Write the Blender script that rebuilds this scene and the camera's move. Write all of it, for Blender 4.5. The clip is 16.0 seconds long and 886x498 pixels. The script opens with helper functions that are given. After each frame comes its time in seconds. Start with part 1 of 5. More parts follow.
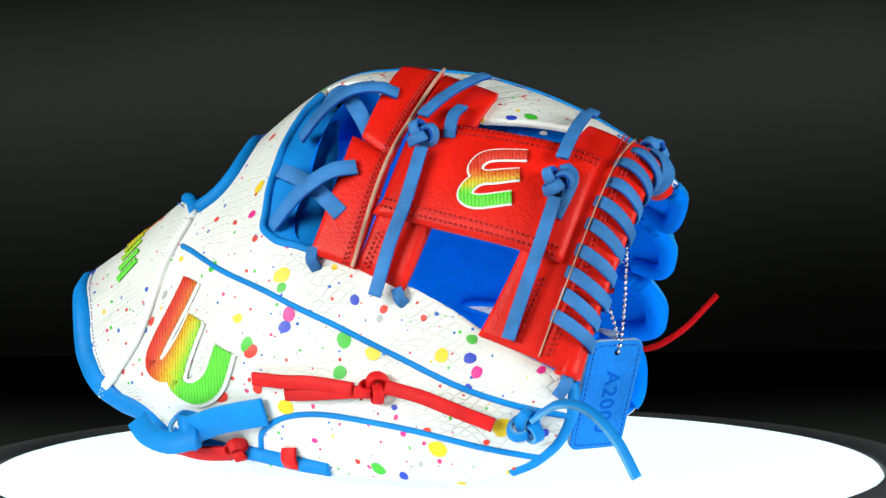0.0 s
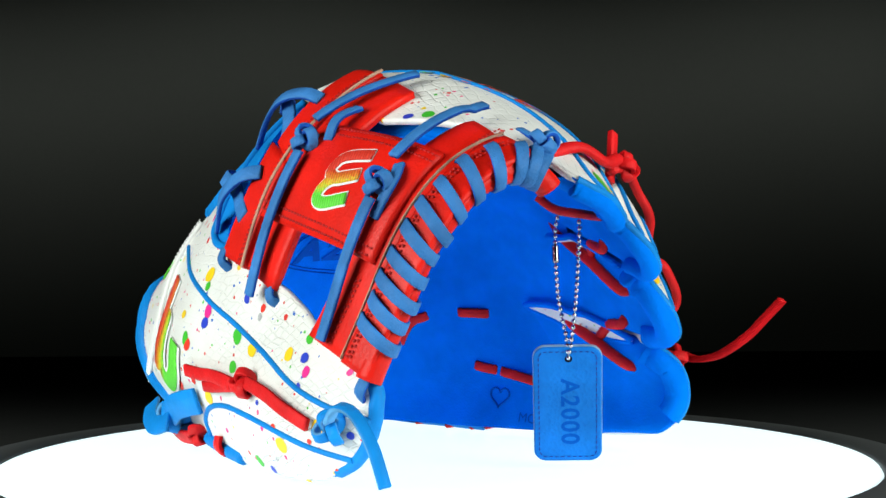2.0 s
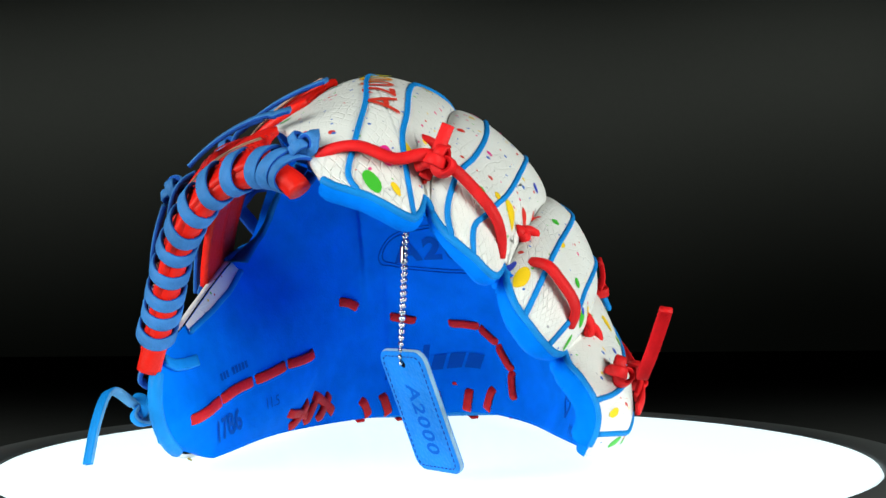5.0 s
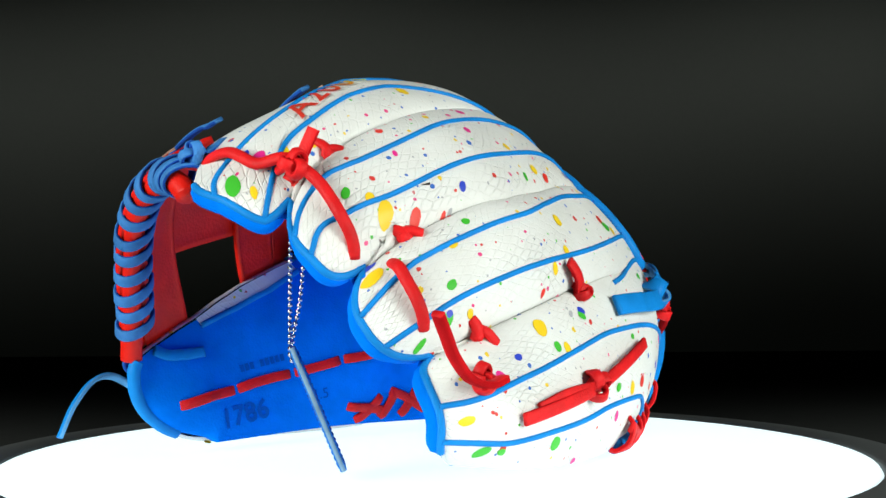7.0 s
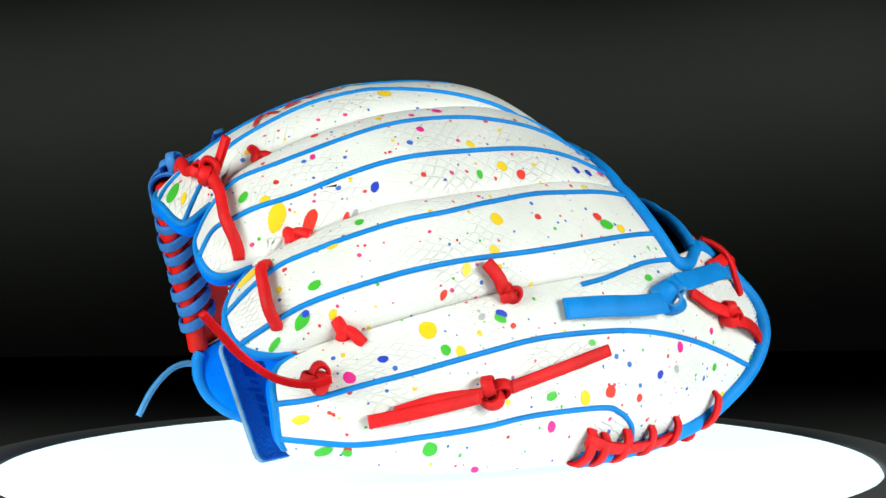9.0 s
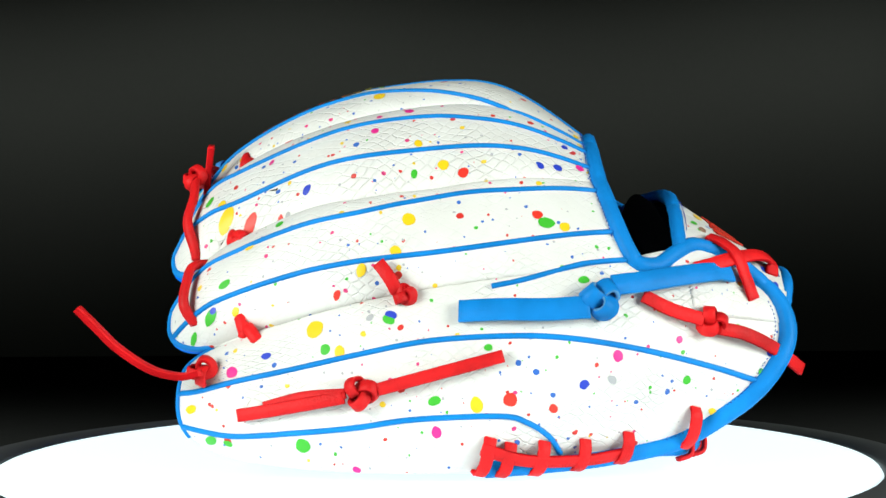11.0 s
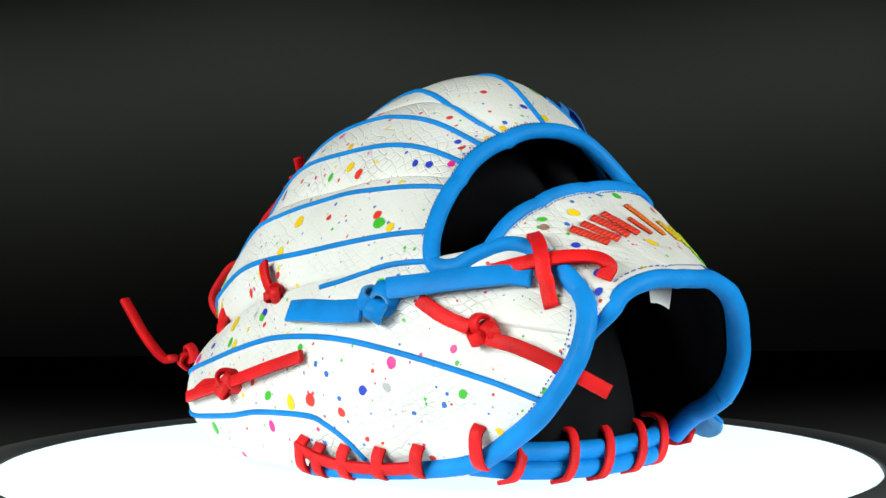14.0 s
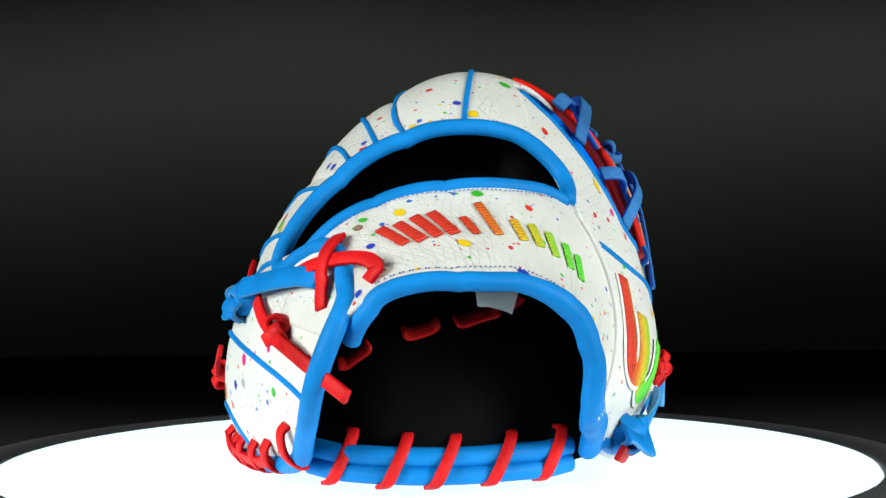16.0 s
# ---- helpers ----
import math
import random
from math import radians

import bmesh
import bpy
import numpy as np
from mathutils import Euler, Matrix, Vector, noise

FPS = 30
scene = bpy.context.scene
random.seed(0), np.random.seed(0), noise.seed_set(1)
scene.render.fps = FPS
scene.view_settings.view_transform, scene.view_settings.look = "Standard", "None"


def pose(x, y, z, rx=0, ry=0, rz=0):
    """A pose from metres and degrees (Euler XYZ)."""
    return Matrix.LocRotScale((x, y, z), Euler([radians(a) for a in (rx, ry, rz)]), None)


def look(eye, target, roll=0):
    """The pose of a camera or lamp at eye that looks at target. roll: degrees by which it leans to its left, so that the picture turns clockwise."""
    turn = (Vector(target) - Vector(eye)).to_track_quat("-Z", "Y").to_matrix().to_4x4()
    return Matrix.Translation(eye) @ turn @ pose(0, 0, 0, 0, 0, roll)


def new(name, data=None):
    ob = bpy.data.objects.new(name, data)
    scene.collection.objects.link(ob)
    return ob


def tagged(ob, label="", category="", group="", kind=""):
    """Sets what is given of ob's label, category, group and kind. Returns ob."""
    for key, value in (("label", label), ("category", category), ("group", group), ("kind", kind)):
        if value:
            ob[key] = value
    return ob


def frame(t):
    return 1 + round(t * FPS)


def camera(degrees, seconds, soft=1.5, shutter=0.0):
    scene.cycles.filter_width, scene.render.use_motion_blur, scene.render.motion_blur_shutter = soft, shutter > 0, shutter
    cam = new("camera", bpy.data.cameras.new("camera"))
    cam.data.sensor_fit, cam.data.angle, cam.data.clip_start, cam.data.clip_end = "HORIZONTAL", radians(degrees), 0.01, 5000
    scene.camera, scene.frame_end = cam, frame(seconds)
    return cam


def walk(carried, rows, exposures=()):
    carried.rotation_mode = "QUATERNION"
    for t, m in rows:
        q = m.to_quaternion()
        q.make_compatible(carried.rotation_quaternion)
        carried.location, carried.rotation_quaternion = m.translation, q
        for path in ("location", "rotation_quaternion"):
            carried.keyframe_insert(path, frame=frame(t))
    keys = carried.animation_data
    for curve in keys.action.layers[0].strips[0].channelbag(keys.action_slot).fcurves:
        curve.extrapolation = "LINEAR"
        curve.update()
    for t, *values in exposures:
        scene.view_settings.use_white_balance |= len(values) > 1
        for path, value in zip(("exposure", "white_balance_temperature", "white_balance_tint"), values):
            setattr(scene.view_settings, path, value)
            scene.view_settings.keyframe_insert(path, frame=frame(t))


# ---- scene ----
# ---------------------------------------------------------------- camera
# The camera stands still before the turntable, a little above the lit disc.
cam = camera(34.2, 16.0)
STAND = look((0, -0.8, 0.1086), (0.00958, 0, 0.11443), -0.39)
walk(cam, [(0.0, STAND), (16.0, STAND)])

# ---------------------------------------------------------------- light
world = bpy.data.worlds.new("studio_dark")
scene.world = world
world.use_nodes = True
world.node_tree.nodes["Background"].inputs["Color"].default_value = (0.5, 0.55, 0.6, 1)
world.node_tree.nodes["Background"].inputs["Strength"].default_value = 0.004


def softbox(name, eye, target, w, h, watts, colour=(1, 1, 1)):
    lamp = bpy.data.lights.new(name, "AREA")
    lamp.shape, lamp.size, lamp.size_y, lamp.energy, lamp.color = "RECTANGLE", w, h, watts, colour
    ob = new(name, lamp)
    ob.matrix_world = look(eye, target)
    return ob


DISC_LIGHT = 1.1
softbox("backdrop_strip", (0.0, 3.2, 1.9), (0, 4.5, 0.70), 4.0, 0.1, 15.0).data.spread = radians(32)
softbox("key_softbox", (-1.08, -0.85, 0.44), (0, 0, 0.08), 0.8, 0.7, 26.5, (0.935, 1.0, 0.935))
softbox("second_softbox", (1.14, -0.86, 0.42), (0, 0, 0.08), 0.8, 0.7, 26.0, (0.935, 1.0, 0.935))
scene.view_settings.exposure = 0.0


# ---------------------------------------------------------------- materials
class Nodes:
    """A node material under construction."""

    def __init__(self, name):
        self.mat = bpy.data.materials.new(name)
        self.mat.use_nodes = True
        self.tree = self.mat.node_tree
        self.bsdf = self.tree.nodes["Principled BSDF"]

    def add(self, kind, **values):
        n = self.tree.nodes.new(kind)
        for k, v in values.items():
            n.inputs[k].default_value = v
        return n

    def link(self, a, b):
        self.tree.links.new(a, b)

    def coords(self, scale=1.0):
        c = self.tree.nodes.new("ShaderNodeTexCoord")
        m = self.add("ShaderNodeMapping", Scale=(scale, scale, scale))
        self.link(c.outputs["Object"], m.inputs["Vector"])
        return m.outputs["Vector"]

    def noise(self, vec, scale, detail=4.0, rough=0.6):
        n = self.add("ShaderNodeTexNoise", Scale=scale, Detail=detail, Roughness=rough)
        self.link(vec, n.inputs["Vector"])
        return n.outputs["Fac"]

    def mix(self, fac, a, b, blend="MIX"):
        n = self.tree.nodes.new("ShaderNodeMix")
        n.data_type, n.blend_type = "RGBA", blend
        for sock, v in ((n.inputs[0], fac), (n.inputs[6], a), (n.inputs[7], b)):
            if isinstance(v, bpy.types.NodeSocket):
                self.link(v, sock)
            elif isinstance(v, (int, float)):
                sock.default_value = v
            else:
                sock.default_value = (*v, 1)
        return n.outputs[2]

    def ramp(self, fac, lo, hi, a=0.0, b=1.0):
        n = self.add("ShaderNodeMapRange")
        n.inputs["From Min"].default_value, n.inputs["From Max"].default_value = lo, hi
        n.inputs["To Min"].default_value, n.inputs["To Max"].default_value = a, b
        self.link(fac, n.inputs["Value"])
        return n.outputs["Result"]

    def maths(self, op, a, b=0.0):
        n = self.tree.nodes.new("ShaderNodeMath")
        n.operation = op
        for sock, v in ((n.inputs[0], a), (n.inputs[1], b)):
            if isinstance(v, bpy.types.NodeSocket):
                self.link(v, sock)
            else:
                sock.default_value = v
        return n.outputs[0]

    def bump(self, height, strength, dist):
        n = self.add("ShaderNodeBump", Strength=strength, Distance=dist)
        self.link(height, n.inputs["Height"])
        self.link(n.outputs["Normal"], self.bsdf.inputs["Normal"])


def leather(name, colour, rough=0.5, grain=900, relief=0.00035, vary=0.18, spec=0.4):
    m = Nodes(name)
    v = m.coords()
    big = m.noise(v, 35, 3)
    fine = m.noise(v, grain, 3)
    dark = tuple(c * (1 - vary * 1.6) for c in colour)
    lite = tuple(min(1, c * (1 + vary) + 0.001) for c in colour)
    m.link(m.mix(m.ramp(big, 0.3, 0.7), dark, lite), m.bsdf.inputs["Base Color"])
    m.link(m.ramp(fine, 0.3, 0.7, rough - 0.08, rough + 0.12), m.bsdf.inputs["Roughness"])
    m.bsdf.inputs["Specular IOR Level"].default_value = spec
    cells = m.add("ShaderNodeTexVoronoi", Scale=grain * 0.7)
    m.link(v, cells.inputs["Vector"])
    h = m.maths("ADD", m.maths("MULTIPLY", fine, 0.5), cells.outputs["Distance"])
    m.bump(h, 0.5, relief)
    return m.mat


def speckled_leather(name):
    """White leather, embossed with fine scales and spattered with small drops of paint."""
    m = Nodes(name)
    v = m.coords()
    stain = m.noise(v, 22, 4)
    col = m.mix(m.ramp(stain, 0.35, 0.75), (0.745, 0.74, 0.72), (0.66, 0.65, 0.625))
    tones = ((0.62, 0.03, 0.02), (0.03, 0.13, 0.5), (0.72, 0.04, 0.2), (0.06, 0.45, 0.04), (0.8, 0.55, 0.02), (0.4, 0.4, 0.42))
    for i, (scale, tone_at) in enumerate(((95, 0), (120, 1), (150, 2), (170, 3), (190, 0), (210, 1), (230, 5), (110, 4))):
        sh = m.add("ShaderNodeMapping", Location=(0.31 * i, 0.17 * i, 0.53 * i))
        m.link(v, sh.inputs["Vector"])
        wob = m.add("ShaderNodeTexNoise", Scale=260.0, Detail=1.0)
        m.link(sh.outputs["Vector"], wob.inputs["Vector"])
        off = m.add("ShaderNodeVectorMath")
        off.operation = "MULTIPLY_ADD"
        m.link(wob.outputs["Color"], off.inputs[0])
        off.inputs[1].default_value = (0.0016, 0.0016, 0.0016)
        m.link(sh.outputs["Vector"], off.inputs[2])
        cell = m.add("ShaderNodeTexVoronoi", Scale=float(scale))
        m.link(off.outputs["Vector"], cell.inputs["Vector"])
        part_of = m.add("ShaderNodeSeparateColor")
        m.link(cell.outputs["Color"], part_of.inputs["Color"])
        size = m.ramp(part_of.outputs["Red"], 0.7, 1.0, 0.0, 0.2)
        inside = m.maths("LESS_THAN", cell.outputs["Distance"], size)
        col = m.mix(inside, col, tones[tone_at])
    m.link(col, m.bsdf.inputs["Base Color"])
    m.bsdf.inputs["Roughness"].default_value = 0.42
    m.bsdf.inputs["Specular IOR Level"].default_value = 0.4
    lie = m.tree.nodes.new("ShaderNodeUVMap")
    lie.uv_map = "lie"
    warp = m.add("ShaderNodeTexNoise", Scale=45.0, Detail=2.0)
    m.link(lie.outputs["UV"], warp.inputs["Vector"])
    sway = m.tree.nodes.new("ShaderNodeVectorMath")
    sway.operation = "MULTIPLY_ADD"
    m.link(warp.outputs["Color"], sway.inputs[0])
    sway.inputs[1].default_value = (0.011, 0.011, 0)
    m.link(lie.outputs["UV"], sway.inputs[2])
    squash = m.add("ShaderNodeMapping", Scale=(165, 275, 1), Rotation=(0, 0, radians(45)))
    m.link(sway.outputs["Vector"], squash.inputs["Vector"])
    scales = m.add("ShaderNodeTexVoronoi")
    scales.voronoi_dimensions = "2D"
    scales.feature = "DISTANCE_TO_EDGE"
    scales.inputs["Scale"].default_value = 1.0
    scales.inputs["Randomness"].default_value = 0.22
    m.link(squash.outputs["Vector"], scales.inputs["Vector"])
    patchy = m.ramp(m.noise(v, 26, 3), 0.38, 0.66, 0.1, 0.95)
    crack = m.maths("MULTIPLY", m.ramp(scales.outputs["Distance"], 0.0, 0.13, 0.0, 1.0), patchy)
    fine = m.noise(v, 700, 3)
    wrinkle = m.noise(v, 60, 4, 0.7)
    h = m.maths("ADD", m.maths("ADD", crack, m.maths("MULTIPLY", fine, 0.2)), m.maths("MULTIPLY", wrinkle, 0.8))
    m.bump(h, 0.95, 0.00052)
    return m.mat


def plain(name, colour, rough=0.5, metal=0.0, glow=0.0, spec=0.4, light=(1, 1, 1)):
    m = Nodes(name)
    v = m.coords()
    n = m.noise(v, 60, 3)
    m.link(m.mix(m.ramp(n, 0.3, 0.7), tuple(c * 0.93 for c in colour), colour), m.bsdf.inputs["Base Color"])
    m.bsdf.inputs["Roughness"].default_value = rough
    m.bsdf.inputs["Metallic"].default_value = metal
    m.bsdf.inputs["Specular IOR Level"].default_value = spec
    if glow:
        m.bsdf.inputs["Emission Color"].default_value = (*light, 1)
        m.bsdf.inputs["Emission Strength"].default_value = glow
    return m.mat


WHITE = speckled_leather("white_spattered_leather")
PALM = leather("bright_blue_leather", (0.0, 0.166, 0.76), 0.65, 1000, 0.0003, 0.1, 0.01)
BIND = leather("blue_binding", (0.004, 0.2, 0.59), 0.5, 900, 0.0002, 0.12, 0.12)
LACE = leather("blue_rawhide", (0.034, 0.165, 0.44), 0.6, 1100, 0.0005, 0.26, 0.2)
SUEDE = leather("blue_suede_side", (0.01, 0.07, 0.36), 0.9, 1500, 0.0006, 0.25, 0.1)
RED = leather("red_leather", (0.68, 0.009, 0.003), 0.45, 800, 0.00028, 0.12, 0.22)
REDLACE = leather("red_rawhide", (0.64, 0.008, 0.01), 0.55, 1100, 0.0004, 0.2, 0.2)
REDSUEDE = leather("red_suede_side", (0.46, 0.005, 0.008), 0.9, 1500, 0.0006, 0.25, 0.05)
TIEEDGE = leather("pale_blue_raw_edge", (0.1, 0.3, 0.55), 0.9, 1500, 0.0006, 0.25, 0.05)
EDGE = leather("raw_leather_edge", (0.5, 0.3, 0.22), 0.9, 1500, 0.0005, 0.3, 0.1)
LINING = leather("black_lining", (0.005, 0.005, 0.006), 0.95, 600, 0.0003, 0.2, 0.02)
STAMP = leather("dark_blue_stamp", (0.0008, 0.085, 0.43), 0.65, 1000, 0.0002, 0.1, 0.04)
THREAD = plain("thread_white", (0.8, 0.8, 0.78), 0.7)
REDTHREAD = plain("thread_red", (0.4, 0.004, 0.004), 0.7)
BLUETHREAD = plain("thread_blue", (0.004, 0.04, 0.3), 0.7)
CHROME = plain("chrome", (0.5, 0.51, 0.52), 0.2, 1.0)
STEEL = plain("dark_steel", (0.35, 0.33, 0.3), 0.25, 1.0)
DISC = plain("lit_acrylic", (0.42, 0.46, 0.47), 0.35, 0.0, DISC_LIGHT, light=(0.77, 0.955, 1.0))
RIM = plain("grey_plastic_rim", (0.075, 0.08, 0.08), 0.5)
TABLE = plain("black_table", (0.055, 0.057, 0.055), 0.9, spec=0.0)
CLOTH = plain("black_backdrop_cloth", (0.0132, 0.0146, 0.0126), 0.95, spec=0.0)
TAGLEATHER = leather("tag_leather", (0.003, 0.16, 0.58), 0.5, 700, 0.0007, 0.15, 0.12)
TAGEDGE = leather("tag_edge", (0.22, 0.36, 0.5), 0.9, 900, 0.0004, 0.3)
PAPER = plain("white_label", (0.8, 0.8, 0.8), 0.6)
SPOT = {"y": plain("paint_yellow", (0.85, 0.56, 0.01), 0.45), "g": plain("paint_green", (0.05, 0.45, 0.03), 0.45),
        "b": plain("paint_blue", (0.02, 0.05, 0.5), 0.45), "r": plain("paint_red", (0.75, 0.035, 0.02), 0.45),
        "p": plain("paint_pink", (0.75, 0.02, 0.25), 0.45), "a": plain("paint_grey", (0.4, 0.4, 0.42), 0.45)}


def rainbow_thread(name, axis, lo, hi):
    """Embroidery thread that runs from red through yellow to green."""
    m = Nodes(name)
    c = m.tree.nodes.new("ShaderNodeTexCoord")
    run = m.tree.nodes.new("ShaderNodeVectorMath")
    run.operation = "DOT_PRODUCT"
    m.link(c.outputs["Object"], run.inputs[0])
    run.inputs[1].default_value = axis
    n = m.noise(c.outputs["Object"], 900, 2)
    f = m.maths("ADD", m.ramp(run.outputs["Value"], lo, hi), m.maths("MULTIPLY", m.maths("SUBTRACT", n, 0.5), 0.36))
    r = m.tree.nodes.new("ShaderNodeValToRGB")
    r.color_ramp.elements[0].color, r.color_ramp.elements[1].color = (0.72, 0.03, 0.01, 1), (0.12, 0.7, 0.04, 1)
    r.color_ramp.elements[0].position, r.color_ramp.elements[1].position = 0.25, 0.75
    for pos, col in ((0.42, (0.75, 0.2, 0.01, 1)), (0.55, (0.75, 0.55, 0.01, 1))):
        e = r.color_ramp.elements.new(pos)
        e.color = col
    m.link(f, r.inputs["Fac"])
    m.bsdf.inputs["Roughness"].default_value = 0.6
    w = m.add("ShaderNodeTexWave", Scale=190.0, Distortion=2.0)
    w.inputs["Detail Scale"].default_value = 3.0
    m.link(c.outputs["Object"], w.inputs["Vector"])
    # shade in the stitch gaps and the thread's sheen, banded into the base colour
    gap_shade = m.mix(m.ramp(w.outputs["Fac"], 0.0, 0.6), (0.62, 0.62, 0.62), (1, 1, 1))
    m.link(m.mix(1.0, r.outputs["Color"], gap_shade, "MULTIPLY"), m.bsdf.inputs["Base Color"])
    m.bump(w.outputs["Fac"], 0.6, 0.0006)
    return m.mat


RAW = {LACE: SUEDE, REDLACE: REDSUEDE, BIND: TIEEDGE}


# ---------------------------------------------------------------- mesh helpers
def part(name, bm, material, parent, label="", under=None):
    """One bmesh as one mesh object under a thing or a part."""
    me = bpy.data.meshes.new(name)
    for f in bm.faces:
        f.smooth = True
    if material == WHITE:
        # how the leather lies: metres along the glove and round its arch
        lie = bm.loops.layers.uv.new("lie")
        bm.verts.index_update()
        at = np.array([v.co for v in bm.verts])
        phi = np.degrees(np.arctan2(at[:, 1] - MID_Y, at[:, 2] - MID_Z))
        tip = np.clip((at[:, 0] - np.interp(phi, *TIPS) + 0.03) / 0.03, 0, 1) * (phi > -26)
        sunk = arch(at[:, 0], phi, False) - np.hypot(at[:, 1] - MID_Y, at[:, 2] - MID_Z)
        flat = np.stack([at[:, 0] + np.clip(sunk, 0, 0.03) * tip, 0.13 * np.radians(phi)], 1)
        for f in bm.faces:
            for c in f.loops:
                c[lie].uv = flat[c.vert.index]
    bm.to_mesh(me)
    bm.free()
    me.materials.append(material)
    me.materials.append(under or material)
    ob = new(name, me)
    ob.parent = parent
    if label:
        tagged(ob, label)
    return ob


def empty(name, label, category, kind="", group=""):
    return tagged(new(name), label, category, group, kind)


def glide(points, n):
    """n points on a smooth line through the given ones, of any dimension."""
    p = np.array(points, float)
    if len(p) == 2:
        return p[0] + (p[1] - p[0]) * np.linspace(0, 1, n)[:, None]
    p = np.vstack([2 * p[0] - p[1], p, 2 * p[-1] - p[-2]])
    at = np.linspace(0, len(p) - 3 - 1e-9, n)
    i = at.astype(int)
    f = (at - i)[:, None]
    a, b, c, d = p[i], p[i + 1], p[i + 2], p[i + 3]
    return 0.5 * (2 * b + (c - a) * f + (2 * a - 5 * b + 4 * c - d) * f ** 2 + (3 * b - a - 3 * c + d) * f ** 3)


def sheet(grid, closed_u=False):
    """A bmesh from a grid of points (rows, columns, 3)."""
    bm = bmesh.new()
    rows, cols = grid.shape[:2]
    vs = [[bm.verts.new(grid[i, j]) for j in range(cols)] for i in range(rows)]
    for i in range(rows - 1):
        for j in range(cols - 1 + closed_u):
            k = (j + 1) % cols
            try:
                bm.faces.new((vs[i][j], vs[i][k], vs[i + 1][k], vs[i + 1][j]))
            except ValueError:
                pass
    return bm


def slab(top, under):
    """A closed bmesh between two grids of the same shape."""
    loop = np.concatenate([top, under[:, ::-1]], axis=1)
    bm = sheet(loop, closed_u=True)
    rows, cols = top.shape[:2]
    bm.verts.ensure_lookup_table()
    w = cols * 2
    for i in (0, rows - 1):
        for j in range(cols - 1):
            try:
                bm.faces.new([bm.verts[i * w + k] for k in (j, j + 1, w - 2 - j, w - 1 - j)])
            except ValueError:
                pass
    bmesh.ops.recalc_face_normals(bm, faces=bm.faces)
    bm.verts.index_update()
    for f in bm.faces:
        if all(v.index % w >= cols for v in f.verts):
            f.material_index = 1
    return bm


def unit(v):
    return v / np.maximum(np.linalg.norm(v, axis=-1, keepdims=True), 1e-12)


def tangents(p):
    t = np.gradient(p, axis=0)
    return unit(t)


def sweep(path, normals, section):
    """A bmesh swept along a path: section holds (side, up) pairs, a constant outline or one for each point."""
    t = tangents(path)
    side = unit(np.cross(t, normals))
    up = np.cross(side, t)
    sec = np.asarray(section, float)
    if sec.ndim == 2:
        sec = np.repeat(sec[None], len(path), 0)
    grid = path[:, None] + side[:, None] * sec[:, :, :1] + up[:, None] * sec[:, :, 1:]
    bm = sheet(grid, closed_u=True)
    bm.verts.ensure_lookup_table()
    c = sec.shape[1]
    if c == 8:  # a flat lace: raw flesh on its sides and underneath
        bm.verts.index_update()
        for f in bm.faces:
            if not all(4 <= v.index % 8 <= 7 for v in f.verts):
                f.material_index = 1
    bm.faces.new([bm.verts[k] for k in range(c)][::-1])
    bm.faces.new([bm.verts[len(path) * c - c + k] for k in range(c)])
    bmesh.ops.recalc_face_normals(bm, faces=bm.faces)
    return bm


def ring_section(r, n=10):
    a = np.linspace(0, 2 * math.pi, n, endpoint=False)
    return np.stack([np.cos(a) * r, np.sin(a) * r], 1)


def lace_section(w, h, r=0.0006):
    """A flat lace with soft corners."""
    w, h = w / 2, h / 2
    return [(-w, -h + r), (-w + r, -h), (w - r, -h), (w, -h + r), (w, h - r), (w - r, h), (-w + r, h), (-w, h - r)]


def steady_normals(p):
    """Normals carried along a free line without twisting."""
    t = tangents(p)
    n = np.zeros_like(p)
    ref = np.array((0, 0, 1.0)) if abs(t[0][2]) < 0.8 else np.array((0, 1.0, 0))
    for i in range(len(p)):
        ref = ref - t[i] * np.dot(ref, t[i])
        ref = ref / np.linalg.norm(ref)
        n[i] = ref
    return n


# ---------------------------------------------------------------- the glove's form
# The glove stands like a tent on its thumb and little finger. Its back is an arch round a line from the wrist (-x) to the fingertips (+x);
# phi is the angle from the top, negative towards the thumb. Each section holds the radii of the arch in eleven equal steps of phi.
MID_Y, MID_Z = -0.015, 0.03
STATION_0, STATION_STEP = -0.20, 0.36 / 7
PHI_0, PHI_STEP = -112.0, 22.4
WRIST = (
    (-0.0080, -0.0159, -0.0083, 0.0183, 0.0553, 0.0703, 0.0620, 0.0924, 0.1086, 0.1012, 0.0830),
    (0.0272, 0.0285, 0.0458, 0.0511, 0.0772, 0.0987, 0.1073, 0.1245, 0.1192, 0.1044, 0.0848),
    (0.0587, 0.0683, 0.0980, 0.0994, 0.1183, 0.1399, 0.1425, 0.1422, 0.1345, 0.1219, 0.0925),
    (0.0883, 0.0988, 0.1042, 0.1248, 0.1689, 0.1946, 0.1621, 0.1404, 0.1381, 0.1331, 0.1055),
    (0.1087, 0.1365, 0.1152, 0.1421, 0.1707, 0.1849, 0.1548, 0.1363, 0.1263, 0.1271, 0.1145),
    (0.1086, 0.1461, 0.1339, 0.1641, 0.1632, 0.1700, 0.1451, 0.1338, 0.1107, 0.1219, 0.1065),
    (0.1045, 0.1297, 0.1346, 0.1557, 0.1561, 0.1444, 0.1019, 0.0974, 0.0861, 0.1047, 0.0805),
    (0.1024, 0.1174, 0.1281, 0.1199, 0.0920, 0.0798, 0.0697, 0.0669, 0.0716, 0.0826, 0.0579),
)
SECTIONS = np.array(WRIST)
